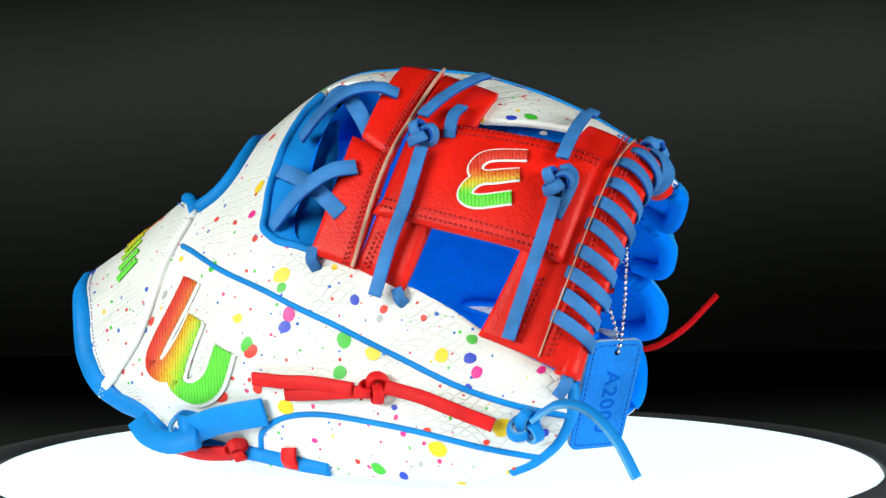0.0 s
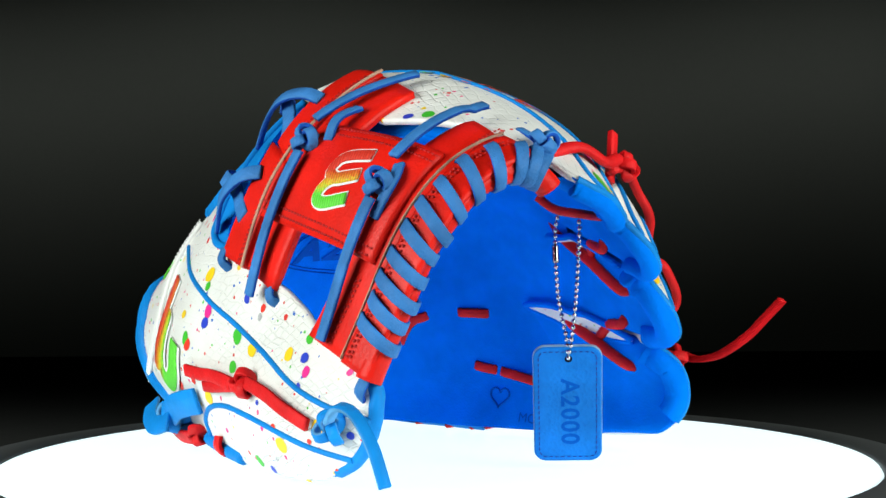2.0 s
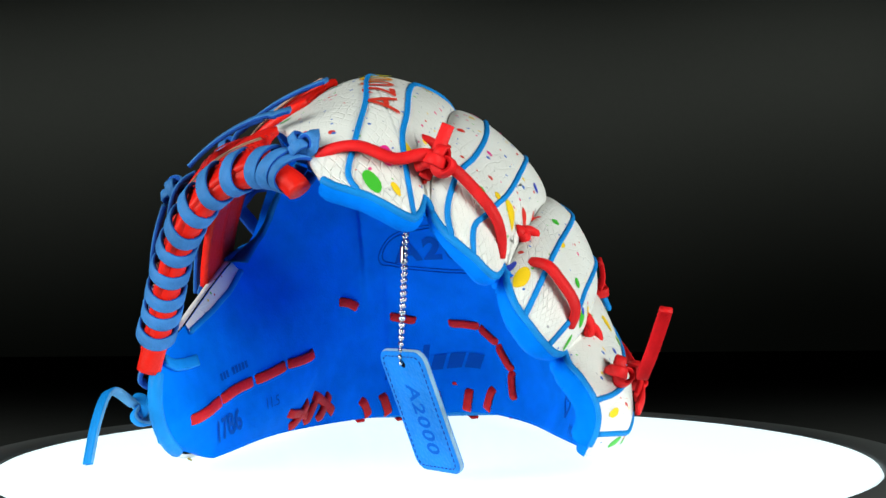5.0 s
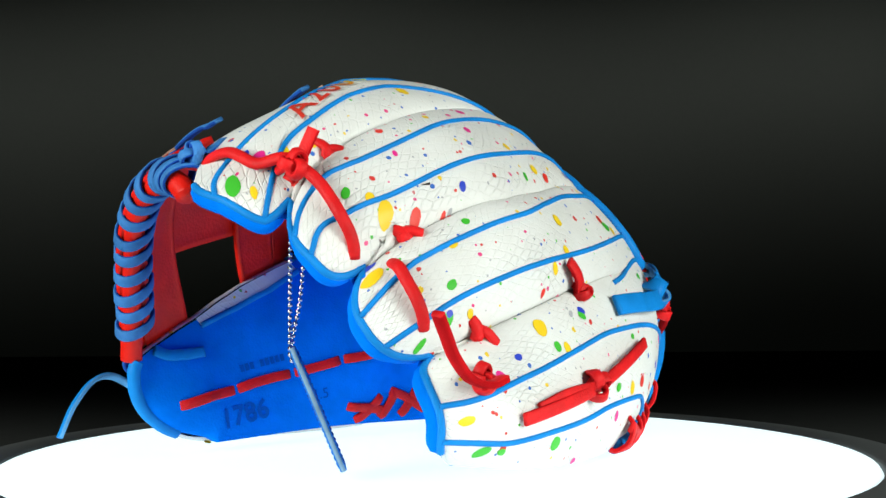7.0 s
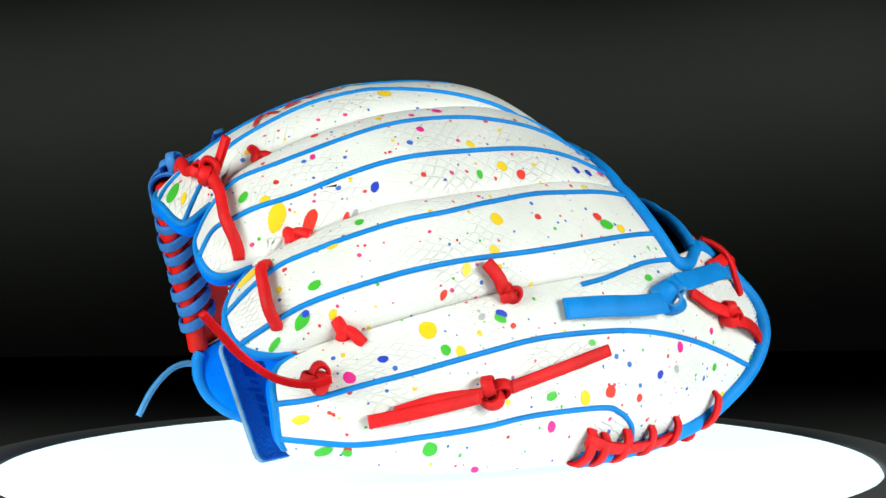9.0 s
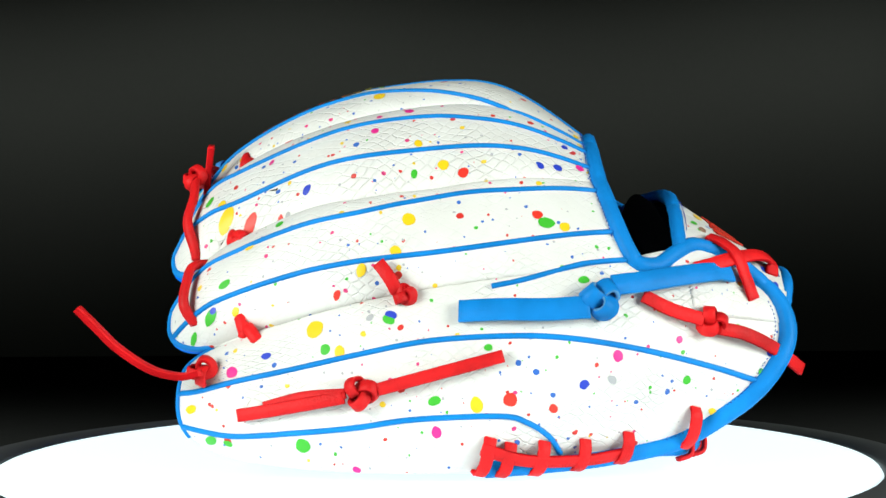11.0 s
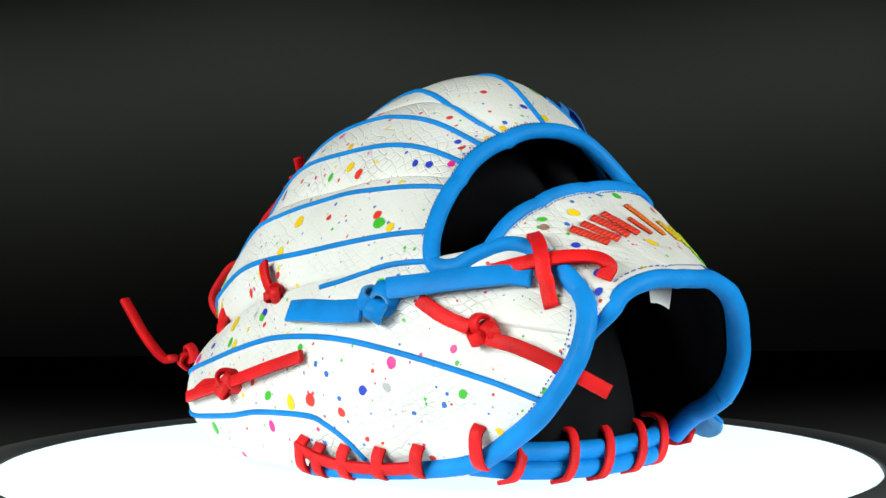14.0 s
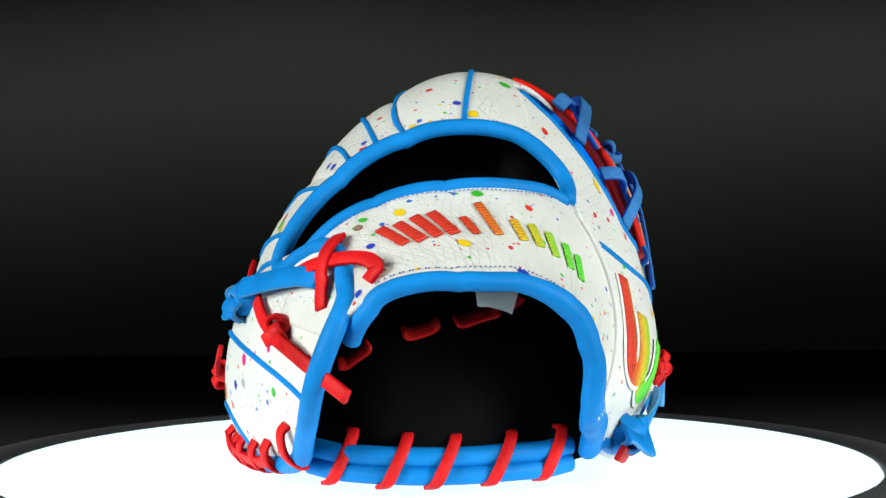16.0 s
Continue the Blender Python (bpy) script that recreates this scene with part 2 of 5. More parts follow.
# The fingers: phi of both sides, x of the end's middle and of its two corners.
FINGERS = ((-26, -3.4, 0.136, 0.124, 0.114), (-3.4, 23.0, 0.1385, 0.114, 0.110), (23.0, 62.3, 0.138, 0.112, 0.106), (62.3, 106, 0.1305, 0.107, 0.094))


def rounded(t, power=2.4):
    """The outline of a tongue: 1 in its middle line, 0 at both sides."""
    return (1 - np.minimum(np.abs(t), 1.0) ** power) ** (1 / power)


SWING = np.sin(np.linspace(-math.pi / 2, math.pi / 2, 61)) * 0.9985
TIP_PHI = np.concatenate([(a + c) / 2 + (c - a) / 2 * SWING for a, c, *_ in FINGERS])
TIP_X = np.concatenate([top - np.where(SWING < 0, top - lo, top - hi) * (1 - rounded(SWING, 2.5)) for a, c, top, lo, hi in FINGERS])
TIPS = (TIP_PHI, TIP_X)
# Furrows between the fingers: x and phi of each.
FURROWS = (((-0.09, 0, 0.06, 0.1, 0.12, 0.14), (19, 11, 6, 1, -2, -3.4)), ((-0.09, 0, 0.04, 0.08, 0.13), (34, 35, 34, 29.5, 23.0)), ((-0.1, -0.05, 0.02, 0.085, 0.14), (55, 58, 59, 61, 62.3)))


def spline_weights(s, count):
    s = np.clip(s, 0, count - 1 - 1e-9)
    i = s.astype(int)
    f = s - i
    w = np.zeros((len(s), count + 2))
    at = np.arange(len(s))
    for k, b in enumerate(((1 - f) ** 3 / 6, (3 * f ** 3 - 6 * f * f + 4) / 6, (-3 * f ** 3 + 3 * f * f + 3 * f + 1) / 6, f ** 3 / 6)):
        w[at, i + k] = b
    o = w[:, 1:-1].copy()
    o[:, 0] += 2 * w[:, 0]
    o[:, 1] -= w[:, 0]
    o[:, -1] += 2 * w[:, -1]
    o[:, -2] -= w[:, -1]
    return o


def across(x, phi):
    """Where phi lies on its finger: -1 to 1 from its upper to its lower side, and which finger it is."""
    bounds = [np.full(x.shape, -26.0)] + [np.interp(x, *f) for f in FURROWS] + [np.full(x.shape, 106.0)]
    which = sum((phi > b).astype(int) for b in bounds[1:4])
    b = np.stack(bounds)
    lo, hi = np.take_along_axis(b, which[None], 0)[0], np.take_along_axis(b, which[None] + 1, 0)[0]
    return np.clip((2 * phi - lo - hi) / (hi - lo), -1, 1), which


def arch(x, phi, fingers=True):
    """The radius of the glove's back at x metres and phi degrees (arrays)."""
    x, phi = np.broadcast_arrays(np.asarray(x, float), np.asarray(phi, float))
    shape = x.shape
    x, phi = x.ravel(), phi.ravel()
    r = np.einsum("ni,ij,nj->n", spline_weights((x - STATION_0) / STATION_STEP, 8), SECTIONS, spline_weights((phi - PHI_0) / PHI_STEP, 11))
    # the wrist narrows towards its edge
    r = r - np.interp(phi, (-85, -60, -42, -20, -3, 8, 18), (0, 0.004, 0.011, 0.019, 0.014, 0.007, 0)) * np.clip((-0.135 - x) / 0.045, 0, 1) ** 1.3
    # the ridge of the index finger
    r = r + 0.005 * np.exp(-((phi + 7) / 9.0) ** 2) * np.interp(x, (-0.02, 0.03, 0.06, 0.1, 0.13), (0, 1, 0.8, 0.1, -0.3))
    if fingers:
        # each finger is a tongue of its own: it rounds off to both sides, and its end turns inwards
        t, which = across(x, phi)
        deep = np.interp(x, (-0.09, -0.03, 0.03, 0.075, 0.11, 0.14), (0.0015, 0.004, 0.0095, 0.014, 0.0165, 0.0165))
        deep = np.where((which == 0) & (t < 0), np.interp(x, (0.05, 0.12), (0, 0.005)), deep)
        deep = np.where((which == 0) & (t > 0), deep * 1.25, deep)
        deep = np.where((which == 3) & (t > 0), deep * 0.35, deep)
        into = np.clip((x - np.interp(phi, *TIPS) + 0.026) / 0.026, 0, 1.2)
        curl = np.interp(phi, (-26, -18, -8, 10, 30, 45, 58, 70), (0.001, 0.005, 0.0155, 0.0155, 0.018, 0.019, 0.018, 0.014))
        r = r - np.clip((phi + 29) / 5, 0, 1) * (deep * (1 - rounded(t, np.where(which == 0, 3.4, 2.4))) + curl * rounded(t, 3.0) * into ** 2)
    return r.reshape(shape)


def polar(x, phi, r):
    x, phi, r = np.broadcast_arrays(np.asarray(x, float), np.asarray(phi, float), np.asarray(r, float))
    a = np.radians(phi)
    z = MID_Z + r * np.cos(a)
    z = np.where(z < 0.007, 0.002 + 0.005 * np.exp(np.minimum(z - 0.007, 0) / 0.005), z)
    return np.stack([x, MID_Y + r * np.sin(a), z], -1)


def back(x, phi, h=0.0):
    """Points h metres outside the glove's back."""
    x, phi = np.asarray(x, float), np.asarray(phi, float)
    return polar(x, phi, arch(x, phi)) + normal(x, phi) * np.asarray(h, float)[..., None]


def normal(x, phi):
    x, phi = np.asarray(x, float), np.asarray(phi, float)
    e = 0.002
    dx = polar(x + e, phi, arch(x + e, phi)) - polar(x - e, phi, arch(x - e, phi))
    dp = polar(x, phi + 1, arch(x, phi + 1)) - polar(x, phi - 1, arch(x, phi - 1))
    return unit(np.cross(dp, dx) * -1) * 1.0


if np.dot(normal(0.0, 0.0), (0, 0, 1)) < 0:
    raise ValueError("the normals point inwards")


def along(points, n):
    """A smooth line on the glove's back through (x, phi, h): its points and normals."""
    q = glide([(p[0], p[1] / 100, p[2] if len(p) > 2 else 0.0) for p in points], n)
    x, phi, h = q[:, 0], q[:, 1] * 100, q[:, 2]
    return back(x, phi, h), normal(x, phi)


def patch(name, parent, material, phis, x_from, x_to, h, thick, nu=60, nv=40, label=""):
    """A piece of leather that lies on the glove's back between two lines x_from(phi) and x_to(phi), each given as phi and x."""
    phi = np.linspace(phis[0], phis[1], nu)
    a = np.interp(phi, x_from[0], x_from[1])
    b = np.interp(phi, x_to[0], x_to[1])
    v = np.linspace(0, 1, nv)
    x = a[:, None] + (b - a)[:, None] * v
    p = np.repeat(phi[:, None], nv, 1)
    return part(name, slab(back(x, p, h), back(x, p, h - thick)), material, parent, label, LINING)


def piece(name, parent, material, corners, h, thick, label="", nu=16, nv=16, curl=0.0):
    """A four-cornered piece of leather on the glove's back; corners in order (x, phi)."""
    c = np.array(corners, float)
    u, v = np.meshgrid(np.linspace(0, 1, nu), np.linspace(0, 1, nv), indexing="ij")
    q = ((1 - u) * (1 - v))[..., None] * c[0] + (u * (1 - v))[..., None] * c[1] + (u * v)[..., None] * c[2] + ((1 - u) * v)[..., None] * c[3]
    edge = np.minimum(np.minimum(u, 1 - u), np.minimum(v, 1 - v))
    hh = h - curl * (1 - np.clip(edge / 0.12, 0, 1)) ** 2
    return part(name, slab(back(q[..., 0], q[..., 1], hh), back(q[..., 0], q[..., 1], hh - thick)), material, parent, label)


def tube(name, parent, material, points, r, n=60, label="", flat=1.0):
    p, nn = along(points, n)
    sec = ring_section(r)
    sec[:, 1] *= flat
    return part(name, sweep(p, nn, sec), material, parent, label)


def strap(name, parent, material, points, w, thick, n=40, label=""):
    """A flat lace along the glove's back."""
    p, nn = along(points, n)
    return part(name, sweep(p, nn, lace_section(w, thick)), material, parent, label, RAW.get(material))


def free_lace(name, parent, material, points, w, thick, n=40, label="", normals=None):
    p = glide(points, n)
    nn = steady_normals(p) if normals is None else np.repeat(np.array([normals], float), n, 0)
    return part(name, sweep(p, nn, lace_section(w, thick)), material, parent, label, RAW.get(material))


def knot(name, parent, material, x, phi, size, turn=0.0, w=0.0052, label="", height=0.004):
    """An overhand knot: a lace wound twice round itself, pressed to the leather."""
    c, n = back(x, phi, height)[()], normal(x, phi)
    ex = unit(np.array((1.0, 0, 0)) - n * n[0])
    ey = np.cross(n, ex)
    a = math.radians(turn)
    ex, ey = ex * math.cos(a) + ey * math.sin(a), -ex * math.sin(a) + ey * math.cos(a)
    s = np.linspace(0, 2 * math.pi * 0.98, 72)
    path = c + size * (np.outer(np.sin(s) + 2 * np.sin(2 * s), ex) * 0.26 + np.outer(np.cos(s) - 2 * np.cos(2 * s), ey) * 0.26 - np.outer(np.sin(3 * s), n) * 0.34)
    out = unit(path - c + n * size * 0.4)
    return part(name, sweep(path, out, lace_section(w, 0.0024)), material, parent, label, RAW.get(material))


def lettering(name, parent, material, words, height, place, label="", depth=0.0006, shear=0.0, space=1.0, bold=0.0):
    """Words of the built-in font, laid on a surface: place(u, v, h) maps metres along and across the line to the surface."""
    cu = bpy.data.curves.new(name, "FONT")
    cu.body, cu.size, cu.align_x, cu.shear, cu.space_character = words, height * 1.4, "CENTER", shear, space
    cu.resolution_u = 4
    cu.offset = bold * height
    tmp = bpy.data.objects.new(name, cu)
    me = bpy.data.meshes.new_from_object(tmp)
    bpy.data.objects.remove(tmp)
    bm = bmesh.new()
    bm.from_mesh(me)
    bpy.data.meshes.remove(me)
    bmesh.ops.triangulate(bm, faces=bm.faces)
    for _ in range(2):
        long_edges = [e for e in bm.edges if e.calc_length() > height * 0.3]
        if long_edges:
            bmesh.ops.subdivide_edges(bm, edges=long_edges, cuts=1)
            bmesh.ops.triangulate(bm, faces=bm.faces)
    for v in bm.verts:
        v.co = Vector(place(v.co.x, v.co.y - height / 2, depth))
    return part(name, bm, material, parent, label)


def on_back(x, phi, turn):
    """place() for lettering and marks on the glove's back, with the line's direction turned from +x towards the little finger."""
    c, n = polar(x, phi, arch(x, phi)), normal(x, phi)
    a = math.radians(turn)
    r = float(arch(x, phi))

    def put(u, v, h):
        dx, ds = u * math.cos(a) - v * math.sin(a), u * math.sin(a) + v * math.cos(a)
        return back(x + dx, phi + math.degrees(ds / r), h)
    return put


# ---------------------------------------------------------------- the place
def surroundings():
    bm = bmesh.new()
    bmesh.ops.create_cube(bm, size=1.0, matrix=Matrix.Diagonal((2.8, 2.8, 0.03, 1)))
    bmesh.ops.bevel(bm, geom=bm.edges[:], offset=0.004, segments=2, affect="EDGES")
    t = part("table", bm, TABLE, None)
    t.location.z = -0.05
    bm = bmesh.new()
    bmesh.ops.create_grid(bm, x_segments=2, y_segments=2, size=4.5)
    f = part("floor", bm, TABLE, None)
    f.location.z = -0.8
    tagged(f, "dark studio floor", "floor", kind="structure")
    tagged(t, "black table top under the turntable", "table", kind="structure")
    z = np.linspace(-0.8, 4, 12)
    g = np.array([[(x, 4.5 + 0.05 * math.sin(x * 3), zz) for x in np.linspace(-4, 4, 40)] for zz in z])
    b = part("backdrop", sheet(g), CLOTH, None)
    tagged(b, "black cloth backdrop hanging behind the turntable", "backdrop", kind="structure")
    for name, x0, y0, x1, y1 in (("wall_left", -4, 4.5, -4, -4), ("wall_right", 4, -4, 4, 4.5), ("wall_behind", -4, -4, 4, -4)):
        g = np.array([[(x0 + (x1 - x0) * u, y0 + (y1 - y0) * u, zz) for u in np.linspace(0, 1, 6)] for zz in np.linspace(-0.8, 4, 4)])
        tagged(part(name, sheet(g), CLOTH, None), "dark studio wall", "wall", kind="structure")
    g = np.array([[(x, yy, 4) for x in np.linspace(-4, 4, 3)] for yy in np.linspace(-4, 4.5, 3)])
    tagged(part("ceiling", sheet(g), CLOTH, None), "dark studio ceiling", "ceiling", kind="structure")


def lathe(profile, n=128):
    a = np.linspace(0, 2 * math.pi, n, endpoint=False)
    return sheet(np.array([[(r * math.cos(t), r * math.sin(t), z) for t in a] for r, z in profile]), closed_u=True)


def turntable():
    tt = empty("turntable", "round turntable with a glowing white disc in a dark grey rim", "turntable")
    part("rim", lathe([(0.2382, -0.012), (0.2382, -0.001), (0.2402, 0.0005), (0.262, 0.0), (0.268, -0.002), (0.272, -0.008), (0.274, -0.035), (0.2, -0.035)]), RIM, tt, "dark grey plastic rim")
    disc = part("disc", lathe([(0.0001, 0.0), (0.12, 0.0), (0.232, 0.0), (0.2365, -0.0008), (0.2378, -0.003), (0.2378, -0.012), (0.0001, -0.012)]), DISC, tt, "glowing white acrylic disc")
    tt.location = (0.005, 0, 0)
    return tt, disc


# lines on the glove: phi or x and the value there
SEAM = ((-112, -92, -82, -70, -62, -53, -42, -25, -15.6, -12, -7), (-0.135, -0.147, -0.159, -0.168, -0.1685, -0.159, -0.145, -0.133, -0.121, -0.102, -0.094))
WEBSIDE = ((-112, -106.5, -104.9, -103.4, -100.6, -96.4, -91.9, -87, -81, -79, -75, -69, -64, -59, -53, -47, -41, -36.5, -27, -18, -11, -7), (-0.08, -0.03, -0.0118, 0.0117, 0.0313, 0.0496, 0.060, 0.065, 0.066, 0.062, 0.045, 0.025, 0.012, -0.004, -0.028, -0.053, -0.074, -0.081, -0.079, -0.073, -0.063, -0.052))
HOLE = ((-7, -3.5, 5, 14, 30, 40, 50, 54.6, 55.6, 57, 65, 73, 83, 90, 97, 100, 101.5, 106), (-0.094, -0.092, -0.0915, -0.088, -0.0844, -0.087, -0.091, -0.0965, -0.14, -0.1717, -0.1767, -0.1735, -0.16, -0.1425, -0.1175, -0.083, -0.02, -0.01))
INDEXSIDE = ((-26, -18.5, -12, -7), (0.03, -0.018, -0.033, -0.05))
STRAPTOP = ((-15.6, -11, 4, 16, 33, 48, 66), (-0.121, -0.1217, -0.1315, -0.131, -0.127, -0.122, -0.126))
STRAPLOW = ((-92, -82, -68, -51, -34, -13, 0, 28, 39, 49, 60), (-0.147, -0.159, -0.168, -0.1746, -0.18, -0.184, -0.188, -0.19, -0.188, -0.185, -0.178))


# The pocket: five lines from the heel's lower edge over the palm to the rim, each at twelve places from the thumb to the little finger.
HEEL = ((0.030, -0.122, 0.005), (0.015, -0.112, 0.006), (-0.045, -0.082, 0.008), (-0.09, -0.05, 0.008), (-0.115, -0.025, 0.008), (-0.125, -0.015, 0.008),
        (-0.13, -0.005, 0.008), (-0.134, 0.005, 0.008), (-0.132, 0.03, 0.009), (-0.115, 0.058, 0.01), (-0.05, 0.076, 0.008), (0.085, 0.068, 0.007))
LOW = ((0.050, -0.125, 0.014), (0.0, -0.106, 0.028), (-0.06, -0.062, 0.035), (-0.085, -0.045, 0.06), (-0.105, -0.025, 0.06), (-0.11, -0.015, 0.065),
       (-0.113, -0.008, 0.07), (-0.115, 0.0, 0.075), (-0.112, 0.025, 0.07), (-0.1, 0.055, 0.06), (-0.04, 0.082, 0.03), (0.095, 0.068, 0.016))
DEEP = ((0.062, -0.128, 0.025), (0.005, -0.112, 0.045), (-0.055, -0.07, 0.07), (-0.08, -0.045, 0.105), (-0.075, -0.03, 0.145), (-0.05, -0.035, 0.158),
        (-0.035, -0.028, 0.164), (-0.03, -0.01, 0.165), (-0.02, 0.03, 0.15), (-0.01, 0.065, 0.112), (0.03, 0.082, 0.06), (0.105, 0.068, 0.026))
RIM_X = (0.0625, 0.02, -0.04, -0.058, -0.03, 0.05, 0.115, 0.125, 0.125, 0.132, 0.13, 0.11)
RIM_PHI = (-80, -68, -50, -30, -13, -23, -24, -14, 12, 48, 76, 97)


def palm_nets(nu):
    at = np.linspace(0, 11, nu)
    phi = glide([(q,) for q in RIM_PHI], nu)[:, 0]
    fingers = np.clip((at - 5.5) / 1.7, 0, 1)
    fingers = fingers * fingers * (3 - 2 * fingers)
    x = glide([(q,) for q in RIM_X], nu)[:, 0] * (1 - fingers) + (np.interp(phi, (-26, 23, 62, 106), (0.134, 0.134, 0.13, 0.118)) - 0.008) * fingers
    thumb = np.clip(3 - at, 0, 1)
    x = x * (1 - thumb) + (np.interp(phi, *WEBSIDE) - 0.001) * thumb
    x = x - np.interp(at, (6, 7.2, 9.7, 10.6), (0.05, 0.058, 0.056, 0.03)) * fingers
    rim = back(x, phi, np.interp(at, (0, 4, 6), (-0.0022, -0.003, -0.0055)))
    flat = polar(x, phi, arch(x, phi, False) - 0.0225)
    rim = rim * (1 - fingers[:, None]) + flat * fingers[:, None]
    under = back(x - 0.05, phi, np.full(nu, -0.0125)) * (1 - fingers[:, None]) + polar(x - 0.03, phi, arch(x - 0.03, phi, False) - 0.0205) * fingers[:, None]
    heel, low, deep = (glide(q, nu) for q in (HEEL, LOW, DEEP))
    ease = np.interp(at, (0, 4, 5, 6, 10, 11), (0, 0, 0.6, 1, 1, 0.7))[:, None]
    under = under * ease + (deep * 0.5 + rim * 0.5) * (1 - ease)
    # the thumb's own edge
    tip = np.clip(1 - at / 0.5, 0, 1)[:, None]
    ends = ((0.018, -102.8), (0.042, -98.2), (0.057, -93.2), (0.0645, -87), (0.0625, -80))
    little = np.clip((at - 10.2) / 0.8, 0, 1)[:, None] ** 1.5
    last = ((0.07, 105), (0.096, 103.5), (0.110, 101), (0.117, 97), (0.121, 91))
    lines = [q * (1 - tip) + back(ex, ep, -0.0035) * tip for q, (ex, ep) in zip((heel, low, deep, under, rim), ends)]
    return [q * (1 - little) + back(ex, ep, -0.0035) * little for q, (ex, ep) in zip(lines, last)]


def palm_table(nu=331, nv=161):
    lines = np.stack(palm_nets(nu))
    return np.stack([glide(lines[:, i], nv) for i in range(nu)])


PALM_NET = palm_table()


def pocket(u, v, h=0.0):
    """A point of the palm: u 0 to 1 from thumb to little finger, v 0 to 1 from heel to rim, h metres into the pocket."""
    nu, nv = PALM_NET.shape[:2]
    a, b = np.clip(u, 0, 1) * (nu - 1), np.clip(v, 0, 1) * (nv - 1)
    i, j = np.minimum(np.asarray(a).astype(int), nu - 2), np.minimum(np.asarray(b).astype(int), nv - 2)
    f, g = np.asarray(a - i)[..., None], np.asarray(b - j)[..., None]
    p, q, r, s = PALM_NET[i, j], PALM_NET[i + 1, j], PALM_NET[i, j + 1], PALM_NET[i + 1, j + 1]
    n = unit(np.cross(s - p, r - q))
    return (p * (1 - f) + q * f) * (1 - g) + (r * (1 - f) + s * f) * g + n * np.asarray(h, float)[..., None] * POCKET_SIGN


POCKET_SIGN = 1.0
if (pocket(0.62, 0.25, 1.0) - pocket(0.62, 0.25, 0.0))[0] < 0:
    POCKET_SIGN = -1.0


STALLS = {}


def glove_body(glove):
    STALLS["thumb"] = patch("thumb_panel", glove, WHITE, (-112, -7), SEAM, WEBSIDE, 0.0, 0.003, 110, 70, "white leather spattered with bright paint drops")
    lines = [lambda x: np.full(x.shape, -7.0)] + [lambda x, f=f: np.interp(x, *f) for f in FURROWS] + [lambda x: np.full(x.shape, 103.2)]
    for name, lo, hi in (("index_stall", 0, 1), ("middle_stall", 1, 2), ("ring_stall", 2, 3), ("little_stall", 3, 4)):
        u, v = np.meshgrid((1 - np.cos(np.linspace(0, math.pi, 60))) / 2, np.linspace(0, 1, 100), indexing="ij")
        x = -0.09 + 0.22 * v
        for _ in range(5):
            p = lines[lo](x) + (lines[hi](x) - lines[lo](x)) * u
            a, c = np.interp(p, *HOLE), np.interp(p, *TIPS)
            x = a + (c - a) * v
        STALLS[name] = part(name, slab(back(x, p, np.zeros(x.shape)), back(x, p, np.full(x.shape, -0.003))), WHITE, glove, "white leather finger stall spattered with paint")
    patch("index_side", glove, WHITE, (-26, -7), INDEXSIDE, TIPS, 0.0, 0.003, 30, 60, "white leather side of the index stall")
    STALLS["strap"] = patch("wrist_strap", glove, WHITE, (-92, 66), ((-92, -82, -70, -62, -53, -42, -25, -15.6, *STRAPTOP[0][1:]), (-0.146, -0.157, -0.1665, -0.167, -0.1575, -0.1435, -0.1315, -0.12, *STRAPTOP[1][1:])), STRAPLOW, 0.0006, 0.004, 130, 24, "white leather wrist strap")
    piece("wrist_tab", glove, WHITE, ((-0.0965, 54.4), (-0.135, 48.5), (-0.158, 51.5), (-0.158, 58)), 0.001, 0.004, "white leather wrist tab", 24, 12)
    part("palm", sheet(PALM_NET[::2, ::2]), PALM, glove, "bright blue leather palm and pocket")
    u, v = np.meshgrid(np.linspace(0.14, 0.9, 90), np.linspace(0, 0.86, 60), indexing="ij")
    v = v * np.interp(u, (0.14, 0.76, 0.84, 0.9), (1, 1, 0.45, 0.35))
    part("lining", sheet(pocket(u, v, np.full(u.shape, -0.008))), LINING, glove, "black hand lining")
    def inner(lo, hi, a, b, nu, nv):
        phi = np.linspace(lo, hi, nu)
        x0, x1 = np.interp(phi, *a) + 0.003, np.interp(phi, *b) - 0.003
        x = x0[:, None] + (x1 - x0)[:, None] * np.linspace(0, 1, nv)
        return sheet(back(x, np.repeat(phi[:, None], nv, 1), np.full(x.shape, -0.007)))
    part("lining", inner(-112, -12, SEAM, ((-112, -60, -48, -12), (-0.02, -0.02, -0.065, -0.09)), 60, 30), LINING, glove, "black hand lining")
    part("lining", inner(-5, 104, HOLE, ((-5, 104), (-0.02, 0.01)), 80, 40), LINING, glove, "black hand lining")
    part("lining", inner(-16, -3, ((-16, -3), (-0.112, -0.092)), ((-16, -3), (-0.07, -0.045)), 12, 12), LINING, glove, "black hand lining")
    part("lining", inner(-92, 60, STRAPLOW, ((-92, -62, -53, -42, -25, -12, 60), (-0.12, -0.15, -0.14, -0.13, -0.12, -0.118, -0.122)), 80, 12), LINING, glove, "black hand lining")
    for k in range(4):
        t, v = np.meshgrid(np.sin(np.linspace(-math.pi / 2, math.pi / 2, 40)), np.linspace(0, 1, 40) ** 0.8, indexing="ij")
        part("finger_pad", sheet(finger_pad(k, t, v)), PALM, glove, "padded blue leather inner face of a finger")


